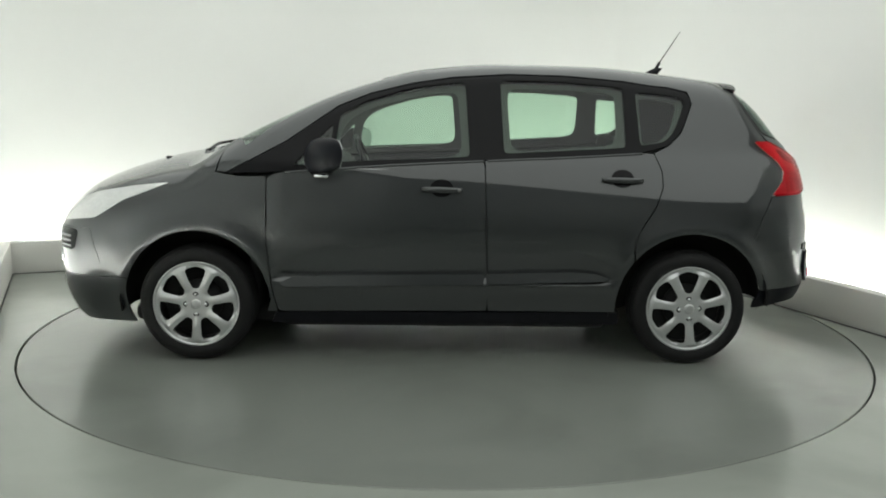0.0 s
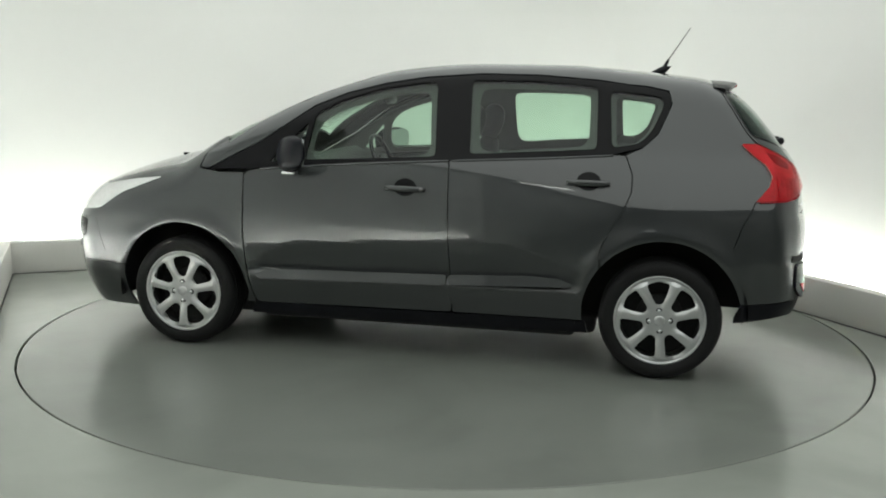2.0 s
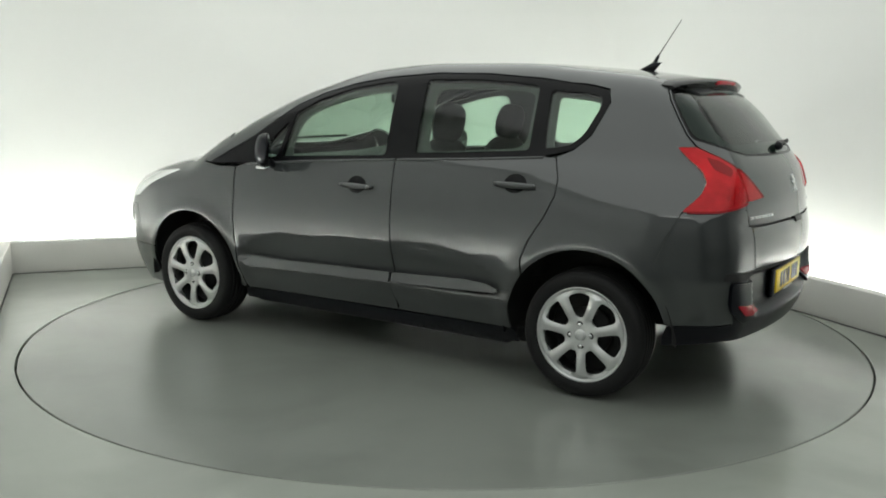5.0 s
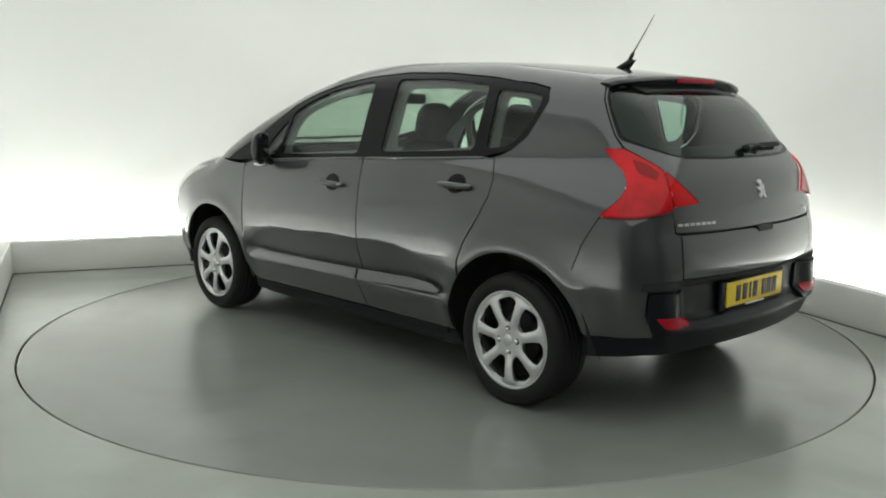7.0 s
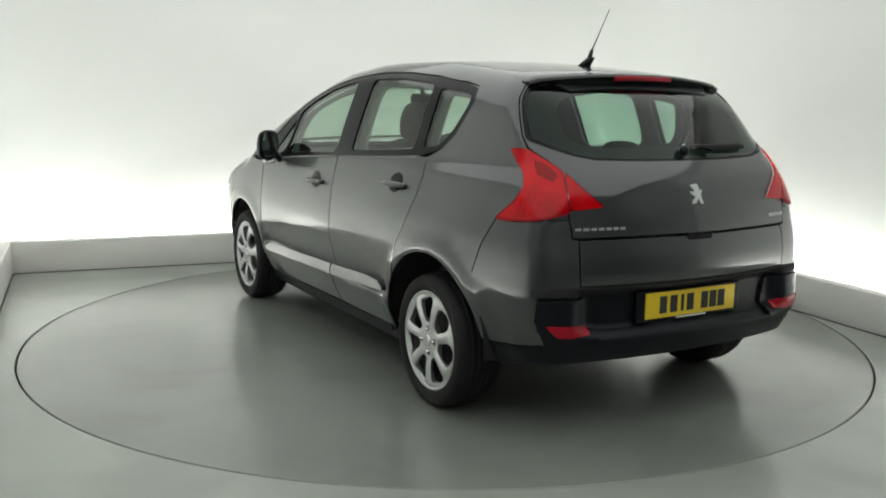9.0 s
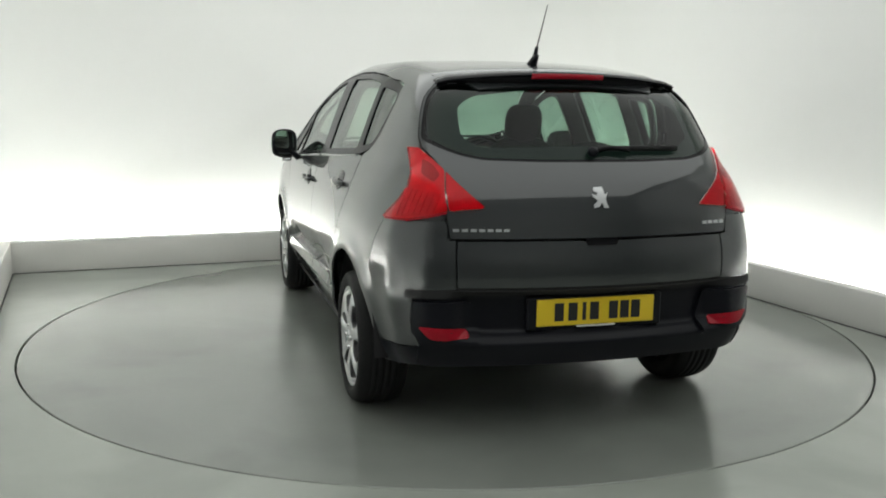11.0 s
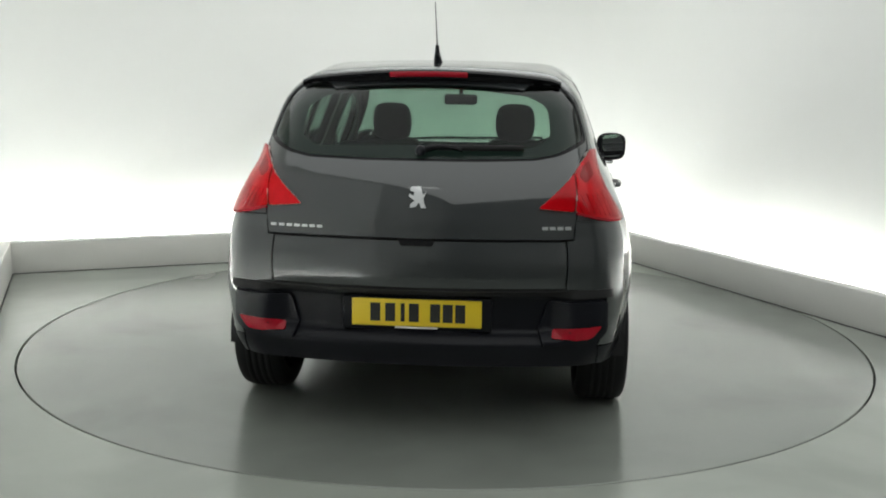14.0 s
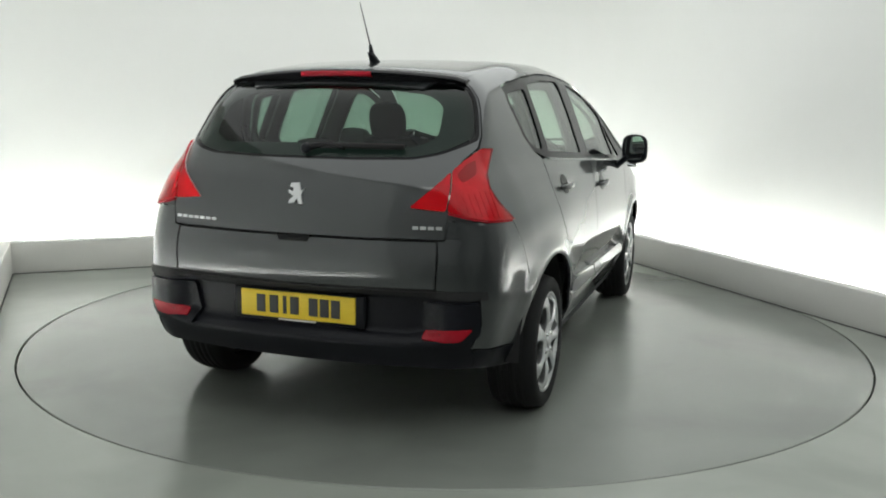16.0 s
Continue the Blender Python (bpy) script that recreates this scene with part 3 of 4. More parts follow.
    # nose
    upper = both_ways([(2.036, 0.825), (2.022, 0.698), (1.802, 0.698), (1.768, 0.512)] + arc(0, 29.5, 19, n=4), NOSE)
    bumper = sheet("front_bumper", upper, PAINT, car, step=0.05)
    low = both_ways(arc(0, 18.3, -21, n=10), NOSE)
    sheet("lower_bumper", low, PAINT, bumper, step=0.05)
    sheet("grille", rounded(both_ways([(2.25, 0.62), (2.30, 0.34)], NOSE), 0.05), TRIM_BLACK, bumper, lift=0.006, step=0.05, label="black air intake grille")
    sheet("badge", rounded(both_ways([(NOSE - 0.06, 0.80), (NOSE - 0.04, 0.70)], NOSE), 0.02), CHROME, bumper, lift=0.01, label="plain chrome badge")
    for k in range(2):
        sheet("fog_lamp", rounded([(2.0, 0.545), (2.07, 0.545), (2.06, 0.50), (2.0, 0.50)], 0.02), WHITE_LENS, bumper, lift=0.006, mirror=bool(k), label="clear fog lamp")
        for z in (0.595, 0.622, 0.649):
            sheet("slat", rounded([(1.91, z + 0.005), (2.07, z + 0.005), (2.07, z - 0.005), (1.91, z - 0.005)], 0.003), STEEL, bumper, lift=0.006, hem=0.008, mirror=bool(k), label="thin dull metal slat")
        sheet("fog_grille", rounded([(1.86, 0.688), (2.12, 0.688), (2.12, 0.575), (1.89, 0.575)], 0.03), TRIM_BLACK, bumper, lift=0.003, mirror=bool(k), label="black fog lamp surround")
    lamp = [(2.0, 0.722), (2.015, 0.775), (1.93, 0.845), (1.80, 0.890), (1.62, 0.925), (1.45, 0.944), (1.54, 0.905), (1.655, 0.852), (1.775, 0.757)]
    pair("headlight", rounded(lamp, 0.015), WHITE_LENS, car, lift=0.004, hem=0.02, label="clear swept-back headlight")
    # tail
    seal_out = both_ways([(-2.0, 1.04), (-1.90, 1.13), (-1.79, 1.18), (-1.745, 1.25), (-1.71, 1.33), (-1.685, 1.40), (-1.685, 1.455), (-1.74, 1.495)], TAIL)
    seal_in = both_ways([(-2.36, 1.16), (-2.10, 1.167), (-2.01, 1.183), (-1.905, 1.215), (-1.82, 1.242), (-1.80, 1.262), (-1.765, 1.337), (-1.742, 1.40), (-1.742, 1.437), (-1.80, 1.452)], TAIL)
    sheet("tailgate_seal", seal_out, TRIM_BLACK, car, holes=[seal_in], lift=-0.014, hem=0, step=0.04, label="black rubber tailgate seal")
    gate = both_ways([(-2.016, 0.852), (-1.996, 0.95), (-1.944, 1.12), (-1.90, 1.155), (-1.815, 1.197), (-1.775, 1.245), (-1.738, 1.33), (-1.712, 1.40), (-1.712, 1.45), (-1.76, 1.480)], TAIL)
    rear_window = both_ways([(-2.35, 1.146), (-2.10, 1.152), (-2.008, 1.168), (-1.894, 1.200), (-1.80, 1.226), (-1.782, 1.245), (-1.746, 1.33), (-1.720, 1.40), (-1.719, 1.448), (-1.763, 1.476)], TAIL)
    pane_in = both_ways([(-2.36, 1.158), (-2.10, 1.164), (-2.01, 1.180), (-1.90, 1.212), (-1.815, 1.238), (-1.795, 1.258), (-1.76, 1.335), (-1.737, 1.40), (-1.737, 1.44), (-1.80, 1.456)], TAIL)
    trim_hole = both_ways([(-2.5, 1.222), (-2.08, 1.215), (-1.98, 1.255), (-1.905, 1.385), (-1.94, 1.428), (-2.2, 1.452), (-2.5, 1.458)], TAIL)
    sheet("tailgate_trim", seal_out, DASH, car, holes=[rounded(trim_hole, 0.03)], lift=-0.028, hem=0, step=0.05, label="dark grey inner trim round the rear window")
    tailgate = sheet("tailgate", gate, PAINT, car, holes=[rounded(rear_window, 0.02)], step=0.045)
    sheet("rear_window_border", rounded(rear_window, 0.02), TRIM_BLACK, tailgate, holes=[rounded(pane_in, 0.025)], lift=-0.004, label="black border of the rear window")
    g = sheet("rear_window", rounded(pane_in, 0.025), REAR_GLASS, tailgate, lift=-0.006, hem=0, step=0.07, label="dark tinted rear window glass")
    g.visible_shadow = False
    drop = both_ways([(-2.052, 0.66), (-2.041, 0.840)], TAIL)
    lower_gate = sheet("lower_tailgate", drop, PAINT, car, step=0.05)
    corner = [(-1.723, 0.911), (-2.000, 0.921), (-2.010, 0.846), (-2.035, 0.842), (-2.046, 0.655), (-1.905, 0.648), (-1.895, 0.52), (-1.93, 0.425), (-1.80, 0.410), tuple(side_s(-1.705, 0.402))] + arc(1, 167, 116, n=12) + [(-1.623, 0.683), (-1.663, 0.80)]
    pair("bumper_corner", corner, PAINT, car)
    skirt = [tuple(side_s(-1.70, 0.396)), (-1.80, 0.404), (-1.927, 0.419), (-1.90, 0.335), (-1.80, 0.315), tuple(side_s(-1.668, 0.300)), tuple(side_s(-1.676, 0.345))]
    pair("bumper_skirt", skirt, PLASTIC, car, step=0.025, label="black plastic skirt behind the rear wheel")
    rear_low = both_ways([(-1.885, 0.332), (-1.92, 0.42), (-1.885, 0.52), (-1.895, 0.645)], TAIL)
    bumper = sheet("rear_bumper", rear_low, PLASTIC, car, step=0.03, lift=-0.004, label="black plastic rear bumper")
    # raised near-black strip in place of the shade in the bumper's groove
    sheet("groove_shade_strip", rounded(both_ways([(-1.875, 0.618), (-1.88, 0.652)], TAIL), 0.008), UNDER, bumper, lift=0.005, hem=0.02, step=0.03, label="dark strip for the shaded groove along the top of the bumper")
    for k in range(2):
        sheet("bumper_pod", rounded([(-1.905, 0.608), (-2.075, 0.600), (-2.13, 0.43), (-1.965, 0.43), (-1.905, 0.48)], 0.02), PLASTIC, bumper, lift=0.013, hem=0.03, step=0.02, mirror=bool(k))
        sheet("rear_reflector", rounded([(-1.93, 0.508), (-2.045, 0.497), (-2.092, 0.446), (-1.97, 0.460)], 0.015), DEEP_RED, bumper, lift=0.018, hem=0.02, mirror=bool(k), label="red reflector in the bumper")
        lamp = sheet("tail_light", rounded(LAMP_OUT, 0.012), LAMP_BASE, car, lift=0.004, hem=0.02, step=0.02, mirror=bool(k), label="large red arrow-shaped tail light")
        sheet("lens", rounded(LAMP_OUT, 0.012), RED_LENS, lamp, lift=0.013, hem=0.010, step=0.02, mirror=bool(k), label="red glossy lens")
        sheet("lamp_cell", rounded([(-1.845, 1.150), (-1.905, 1.130), (-1.95, 1.095), (-1.935, 1.065), (-1.865, 1.095)], 0.012), LAMP_CELL, lamp, lift=0.006, hem=0.003, step=0.015, mirror=bool(k), label="dark bulb cell behind the lens")
        for n in range(8):
            s0 = -1.800 - 0.024 * n
            sheet("reflector_rib", [(s0, 0.926 + 0.004 * n), (s0 - 0.010, 0.927 + 0.004 * n), (s0 - 0.028, 1.035 - 0.002 * n), (s0 - 0.018, 1.035 - 0.002 * n)], LAMP_BASE, lamp, lift=0.009, hem=0.006, step=0.02, mirror=bool(k))
        sheet("lens_edge", rounded([(-1.735, 0.915), (-1.86, 0.921), (-1.935, 0.936), (-1.998, 0.955), (-1.998, 0.947), (-1.935, 0.928), (-1.86, 0.913), (-1.74, 0.908)], 0.003), DEEP_RED, lamp, lift=0.011, hem=0.012, step=0.02, mirror=bool(k))
        inner_lamp = sheet("inner_tail_light", rounded(LAMP_IN, 0.012), LAMP_BASE, car, lift=0.004, hem=0.02, step=0.02, mirror=bool(k), label="red inner piece of the tail light")
        sheet("lens", rounded(LAMP_IN, 0.012), RED_LENS, inner_lamp, lift=0.013, hem=0.010, step=0.02, mirror=bool(k), label="red glossy lens")


def inner_shell():
    """The dark body behind the panels: door linings, floor, bulkheads and wheel wells."""
    front = [(1.22, 0.97), (1.95, 0.80), (2.0, 0.24), (1.72, 0.22)] + arc(0, -8, 188, more=0.03) + [(0.88, 0.20), (-0.88, 0.20)] + arc(1, -8, 188, more=0.03) + [(-1.75, 0.40), (-2.0, 0.40), (-2.02, 0.83), (-1.90, 1.10), (-1.20, 1.12), (-0.33, 1.06), (0.8, 0.985)]
    pair("door_lining", front, DASH, car, lift=-0.035, hem=0, step=0.07, label="dark grey inner lining")
    bm = bmesh.new()
    box(bm, (-0.98, -0.70, 0.165), (1.70, 0.70, 0.26), 0.03)
    box(bm, (-1.86, -0.50, 0.34), (-0.98, 0.50, 0.40), 0.02)
    box(bm, (-0.88, -0.79, 0.168), (0.88, 0.79, 0.25), 0.03)
    part("floor_pan", bm, UNDER, car)
    part("bulkhead", box(bmesh.new(), (1.0, -0.75, 0.26), (1.06, 0.75, 0.98), 0.02), UNDER, car)
    tail_in = both_ways([(-1.95, 0.36), (-1.99, 0.9), (-1.98, 1.10)], TAIL)
    sheet("tailgate_lining", tail_in, DASH, car, lift=-0.04, hem=0, step=0.07)
    for i, (cx, cz, r) in enumerate(ARCHES):
        for sy in (1, -1):
            bm = bmesh.new()
            prof = [(r + 0.035, 0.86), (r + 0.045, 0.60), (r + 0.02, 0.52), (0.10, 0.50)]
            lathe(bm, prof, 40, pose(cx, 0, cz) @ Matrix.Rotation(math.pi / 2, 4, "X") @ Matrix.Scale(-1, 4, (0, 0, 1)))
            bmesh.ops.delete(bm, geom=[f for f in bm.faces if f.calc_center_median().z < (0.25 if i == 0 else 0.32 if f.calc_center_median().x < cx else 0.24)], context="FACES")
            if sy < 0:
                bmesh.ops.scale(bm, vec=(1, -1, 1), verts=bm.verts)
            part("wheel_well", bm, UNDER, car)
    # headlining
    lining = rail_top(0.28, -1.55, 16, 0.03)
    sheet("headlining", lining + [(x, -y) for x, y in lining[::-1]], LINING, car, chart=lid, lift=-0.04, hem=0, step=0.1, label="light grey headlining")


def wheel():
    """One wheel, its axle along y, the outer face towards +y."""
    w = empty("wheel", parent=car)
    m = Matrix.Rotation(-math.pi / 2, 4, "X")
    tyre = [(0.222, -0.10), (0.245, -0.108), (0.285, -0.110), (0.308, -0.100), (0.318, -0.075), (0.320, -0.055), (0.3205, -0.020), (0.3205, 0.020), (0.320, 0.055), (0.318, 0.075),
            (0.308, 0.100), (0.290, 0.111), (0.262, 0.113), (0.240, 0.108), (0.226, 0.098), (0.222, 0.09), (0.215, 0.0)]
    tyre = [(0.222 + (r - 0.222) * 0.845, y) for r, y in tyre]
    t = part("tyre", lathe(bmesh.new(), tyre, 72, m, closed=True), RUBBER, w, "black rubber tyre")
    bm = bmesh.new()
    for y in (-0.045, -0.015, 0.015, 0.045):
        lathe(bm, [(0.307, y - 0.011), (0.307, y + 0.011), (0.3025, y + 0.012), (0.3025, y - 0.012)], 72, m, closed=True)
    part("tread_rib", bm, RUBBER, t)
    bm = bmesh.new()
    lathe(bm, [(0.2085, 0.084), (0.212, 0.094), (0.222, 0.101), (0.2285, 0.103), (0.2285, 0.094), (0.218, 0.080)], 72, m, closed=True)
    rim = part("rim", bm, ALLOY, w, "silver seven-spoke wheel")
    # near-black barrel: the shade inside the spoke openings is put in its colour
    part("barrel", lathe(bmesh.new(), [(0.206, 0.083), (0.200, 0.0), (0.20, -0.06), (0.212, -0.06), (0.217, 0.078)], 56, m, closed=True), BARREL_SHADE, w)
    # the face: a dished disc with seven openings between broad spokes
    def height(q):
        r, f = np.hypot(q[:, 0], q[:, 1]), np.arctan2(q[:, 0], q[:, 1])
        return 0.098 + 0.008 * (1 - (r / 0.21) ** 2) - 0.014 * np.cos(7 * f) * ease(0.06, 0.13, r) * ease(0.215, 0.19, r)

    def face(q):
        q = np.array(q, float)
        return np.stack([q[:, 0], height(q), q[:, 1]], 1)

    def facing(q):
        e = 0.002
        gx = (height(q + (e, 0)) - height(q - (e, 0))) / (2 * e)
        gz = (height(q + (0, e)) - height(q - (0, e))) / (2 * e)
        n = np.stack([-gx, np.ones(len(q)), -gz], 1)
        return n / np.linalg.norm(n, axis=1, keepdims=True)
    ring = [(0.213 * math.cos(a), 0.213 * math.sin(a)) for a in np.linspace(0, 2 * math.pi, 73)[:-1]]
    tear = rounded([(-0.017, 0.084), (0.017, 0.084), (0.046, 0.150), (0.057, 0.186), (0.0, 0.201), (-0.057, 0.186), (-0.046, 0.150)], 0.016, 5)
    holes = []
    for k in range(7):
        c, s_ = math.cos(2 * math.pi * k / 7), math.sin(2 * math.pi * k / 7)
        holes.append(tear @ np.array([[c, s_], [-s_, c]]))
    sheet("spoke_face", ring, ALLOY, rim, holes=holes, chart=face, facing=facing, hem=0.030, step=0.012)
    part("centre_cap", lathe(bmesh.new(), [(0.001, 0.113), (0.020, 0.113), (0.027, 0.109), (0.029, 0.100)], 32, m), ALLOY, rim)
    bolt = None
    for k in range(4):
        if bolt is None:
            bolt = part("wheel_bolt", lathe(bmesh.new(), [(0.001, 0.010), (0.006, 0.010), (0.0095, 0.006), (0.0095, -0.004)], 12, m), CHROME, rim, "bright wheel bolt")
            b = bolt
        else:
            b = new("wheel_bolt", bolt.data)
            b.parent = rim
        f = 2 * math.pi * k / 4
        # flat black ring painted for the shade of the bolt's recess
        part("bolt_recess_shade", lathe(bmesh.new(), [(0.0095, 0.0), (0.016, 0.0), (0.0165, -0.006)], 16, pose(0.052 * math.cos(f), 0.1055, 0.052 * math.sin(f)) @ m), UNDER, rim)
        b.matrix_basis = pose(0.052 * math.cos(f), 0.105, 0.052 * math.sin(f))
    # blackened brake disc and an added black disc paint the depth's shade
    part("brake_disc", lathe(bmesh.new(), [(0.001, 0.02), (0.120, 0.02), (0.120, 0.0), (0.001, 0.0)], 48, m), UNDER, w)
    part("opening_shade_disc", lathe(bmesh.new(), [(0.001, -0.02), (0.205, -0.02)], 48, m), UNDER, w)
    return w


def wheels():
    first = wheel()
    first.matrix_basis = pose(1.312, 0.796, 0.3065)
    copy_thing(first, pose(-1.3065, 0.784, 0.3065, 0, 4))
    copy_thing(first, pose(1.312, -0.796, 0.3065, 0, 10, 180))
    copy_thing(first, pose(-1.3065, -0.784, 0.3065, 0, 40, 180))


panels()
inner_shell()
wheels()

# ---- the car's fittings ----
def loft(bm, rings):
    """Joins rings of equal length into a closed tube."""
    rows = [[bm.verts.new(p) for p in r] for r in rings]
    n = len(rows[0])
    for a, b in zip(rows, rows[1:]):
        for i in range(n):
            bm.faces.new((a[i], a[(i + 1) % n], b[(i + 1) % n], b[i]))
    bm.faces.new(rows[0][::-1]), bm.faces.new(rows[-1])
    bmesh.ops.recalc_face_normals(bm, faces=bm.faces)
    return bm


def soften(ob, levels=2):
    mod = ob.modifiers.new("soften", "SUBSURF")
    mod.levels = mod.render_levels = levels
    return ob


def mirrors():
    for sy in (1, -1):
        bm = bmesh.new()
        rings = []
        for y, x0, x1, z0, z1 in ((0.905, 0.61, 0.69, 1.03, 1.15), (0.925, 0.60, 0.712, 1.002, 1.185), (0.97, 0.595, 0.722, 0.994, 1.198), (1.035, 0.60, 0.716, 1.002, 1.198), (1.075, 0.605, 0.695, 1.02, 1.180), (1.085, 0.61, 0.67, 1.06, 1.15)):
            x0, x1 = x0 - 0.8 * (y - 0.97), x1 - 0.8 * (y - 0.97)
            rings.append([(x0, sy * y, z0 + 0.01), (x0, sy * y, z1 - 0.01), (x0 + 0.02, sy * y, z1), (x1 - 0.03, sy * y, z1 - 0.01), (x1, sy * y, (z0 + z1) / 2), (x1 - 0.02, sy * y, z0)])
        loft(bm, rings)
        housing = soften(part("door_mirror", bm, PLASTIC, car, "black door mirror housing"))
        bm = bmesh.new()
        prism(bm, rounded([(0.930, 1.035), (0.934, 1.172), (1.045, 1.190), (1.075, 1.12), (1.045, 1.03)], 0.035), 0, 0.004)
        for v in bm.verts:
            v.co = Vector((0.602 - 0.8 * (v.co.x - 0.97) - v.co.z, sy * v.co.x, v.co.y))
        part("mirror_glass", bm, MIRROR, housing, "silvered mirror glass", smooth=False)
        bm = bmesh.new()
        loft(bm, [[(0.675 + 0.045 * math.cos(a) - 0.2 * h, sy * (0.855 + h), 0.965 + 0.9 * h + 0.028 * math.sin(a)) for a in np.linspace(0, 2 * math.pi, 13)[:-1]] for h in (0.0, 0.04, 0.08, 0.11)])
        part("mirror_foot", bm, PLASTIC, housing)
        part("side_repeater", box(bmesh.new(), (0.60, sy * 0.985 - 0.03, 0.988), (0.675, sy * 0.985 + 0.03, 1.008), 0.008), CHROME, housing, "bright strip under the mirror")
        housing.location.y = -0.028 if sy > 0 else 0.0          # the left one is folded in a little


def handles():
    for sy in (1, -1):
        for cx, cz in ((0.022, 0.926), (-0.925, 0.985)):
            # no hollow is modelled: a flat dark oval carries the recess's shade
            cup = [(cx + 0.060 * math.cos(a), cz + 0.010 + 0.046 * math.sin(a)) for a in np.linspace(0, 2 * math.pi, 22)[:-1]]
            dish = sheet("handle_recess_shade", cup, TRIM_BLACK, car, lift=0.0025, hem=0.004, step=0.015, mirror=sy < 0, label="flat dark patch for the shaded recess behind the door handle")
            y = float(flank([(cx, cz)])[0, 1])
            bm = bmesh.new()
            rings = []
            for k in range(9):
                f = k / 8
                x = cx - 0.108 + 0.216 * f
                y0 = float(flank([(x, cz)])[0, 1])
                out = 0.030 * math.sin(math.pi * min(1, max(0, f * 0.92 + 0.04))) ** 0.5
                h = 0.011 + 0.005 * math.sin(math.pi * f)
                rings.append([(x, sy * (y0 + out + 0.010 * math.cos(a)), cz + 0.002 + 0.004 * f + h * math.sin(a)) for a in np.linspace(0, 2 * math.pi, 11)[:-1]])
            grip = part("door_handle", loft(bm, rings), PAINT, car)
            if cx > -0.5 and sy > 0:
                part("lock_cylinder", lathe(bmesh.new(), [(0.001, 0.006), (0.008, 0.006), (0.010, 0.0), (0.010, -0.03)], 16, pose(cx - 0.092, sy * (y + 0.030), cz + 0.002) @ Matrix.Rotation(-math.pi / 2, 4, "X")), STEEL, grip, "small steel lock cylinder")


def belt_glint_beads():
    """Thin painted bead along the foot of the side windows, added to catch light."""
    foot = curve([(0.85, 1.010), (0.26, 1.054), (-0.33, 1.086), (-0.65, 1.102), (-1.04, 1.126)])
    for sy in (1, -1):
        for x0, x1 in ((0.84, -0.200), (-0.216, -1.04)):
            xs = np.linspace(x0, x1, 24)
            p = flank(np.stack([xs, foot(xs)], 1))
            rings = [[(x, sy * (y + 0.001 + 0.0065 * math.cos(a)), z - 0.003 + 0.0065 * math.sin(a)) for a in np.linspace(0, 2 * math.pi, 11)[:-1]] for x, y, z in p]
            part("belt_glint_bead", loft(bmesh.new(), rings), PAINT, car)


def rear_fittings():
    # spoiler over the rear window, with the third brake light
    bm = bmesh.new()
    rings = []
    for y in np.linspace(-0.56, 0.56, 25):
        f = abs(y) / 0.56
        x_tip, z_tip = -1.675 + 0.09 * f ** 2.5, 1.507 - 0.036 * f ** 2
        x_in = -1.54 + 0.02 * f
        z_in = float(lid([(x_in, y)])[0, 2]) + 0.003
        z_tip = min(z_tip, z_in - 0.01)
        rings.append([(x_in, y, z_in), ((x_in + x_tip) / 2, y, (z_in + z_tip) / 2 + 0.003), (x_tip + 0.01, y, z_tip + 0.004), (x_tip, y, z_tip - 0.005), (x_tip + 0.022, y, z_tip - 0.036 + 0.012 * f ** 3), (x_tip + 0.06, y, z_tip - 0.042 + 0.018 * f ** 3), (x_in - 0.01, y, z_in - 0.075 * (1 - 0.75 * f ** 3))])
    # body-colour part, painted black for the dark reflection on its rear face
    spoiler = part("roof_spoiler", loft(bm, rings), TRIM_BLACK, car, "roof spoiler, blackened for the dark reflection on its rear face")
    spoiler.data.set_sharp_from_angle(angle=radians(50))
    bm = bmesh.new()
    rings = []
    for y in np.linspace(-0.165, 0.165, 9):
        f = abs(y) / 0.56
        x, z = -1.675 + 0.09 * f ** 2.5, 1.507 - 0.036 * f ** 2
        rings.append([(x + 0.02, y, z + 0.001), (x - 0.002, y, z - 0.003), (x + 0.001, y, z - 0.022), (x + 0.02, y, z - 0.026)])
    part("brake_light", loft(bm, rings), DEEP_RED, spoiler, "red third brake light")
    # aerial
    base = float(lid([(-1.235, 0)])[0, 2])
    bm = bmesh.new()
    loft(bm, [[(-1.235 - 0.03 * k + (0.05 - 0.012 * k) * math.cos(a), (0.022 - 0.005 * k) * math.sin(a), base - 0.004 + 0.022 * k) for a in np.linspace(0, 2 * math.pi, 13)[:-1]] for k in range(3)])
    rod(bm, (-1.275, 0, base + 0.02), (-1.300, 0, base + 0.075), 0.013, 0.008)
    aerial = part("aerial", bm, PLASTIC, car, "black roof aerial")
    part("aerial_rod", rod(bmesh.new(), (-1.298, 0, base + 0.07), (-1.415, 0, base + 0.255), 0.0032, 0.0016), TRIM_BLACK, aerial, "thin black aerial rod")
    # rear wiper
    p = girdle([(TAIL - 0.40 * BEND * k / 8 * 0.56 - 0.0, 1.178 + 0.016 * math.sin(k / 8 * 3)) for k in range(0, 9)])
    n = normal(p)
    bm = bmesh.new()
    q = [Vector(v) for v in (p + n * 0.014)]
    loft(bm, [[(v.x + 0.013 * math.cos(f), v.y, v.z + (0.016 - 0.0012 * k) * math.sin(f)) for f in np.linspace(0, 2 * math.pi, 11)[:-1]] for k, v in enumerate(q)])
    wiper = part("rear_wiper", bm, TRIM_BLACK, car, "black rear wiper")
    bm = bmesh.new()
    bmesh.ops.create_uvsphere(bm, u_segments=16, v_segments=10, radius=0.022, matrix=Matrix.Translation(q[0]))
    part("wiper_hub", bm, PLASTIC, wiper)
    p2 = girdle([(TAIL - 0.05 - 0.054 * k, 1.192) for k in range(9)])
    bm = bmesh.new()
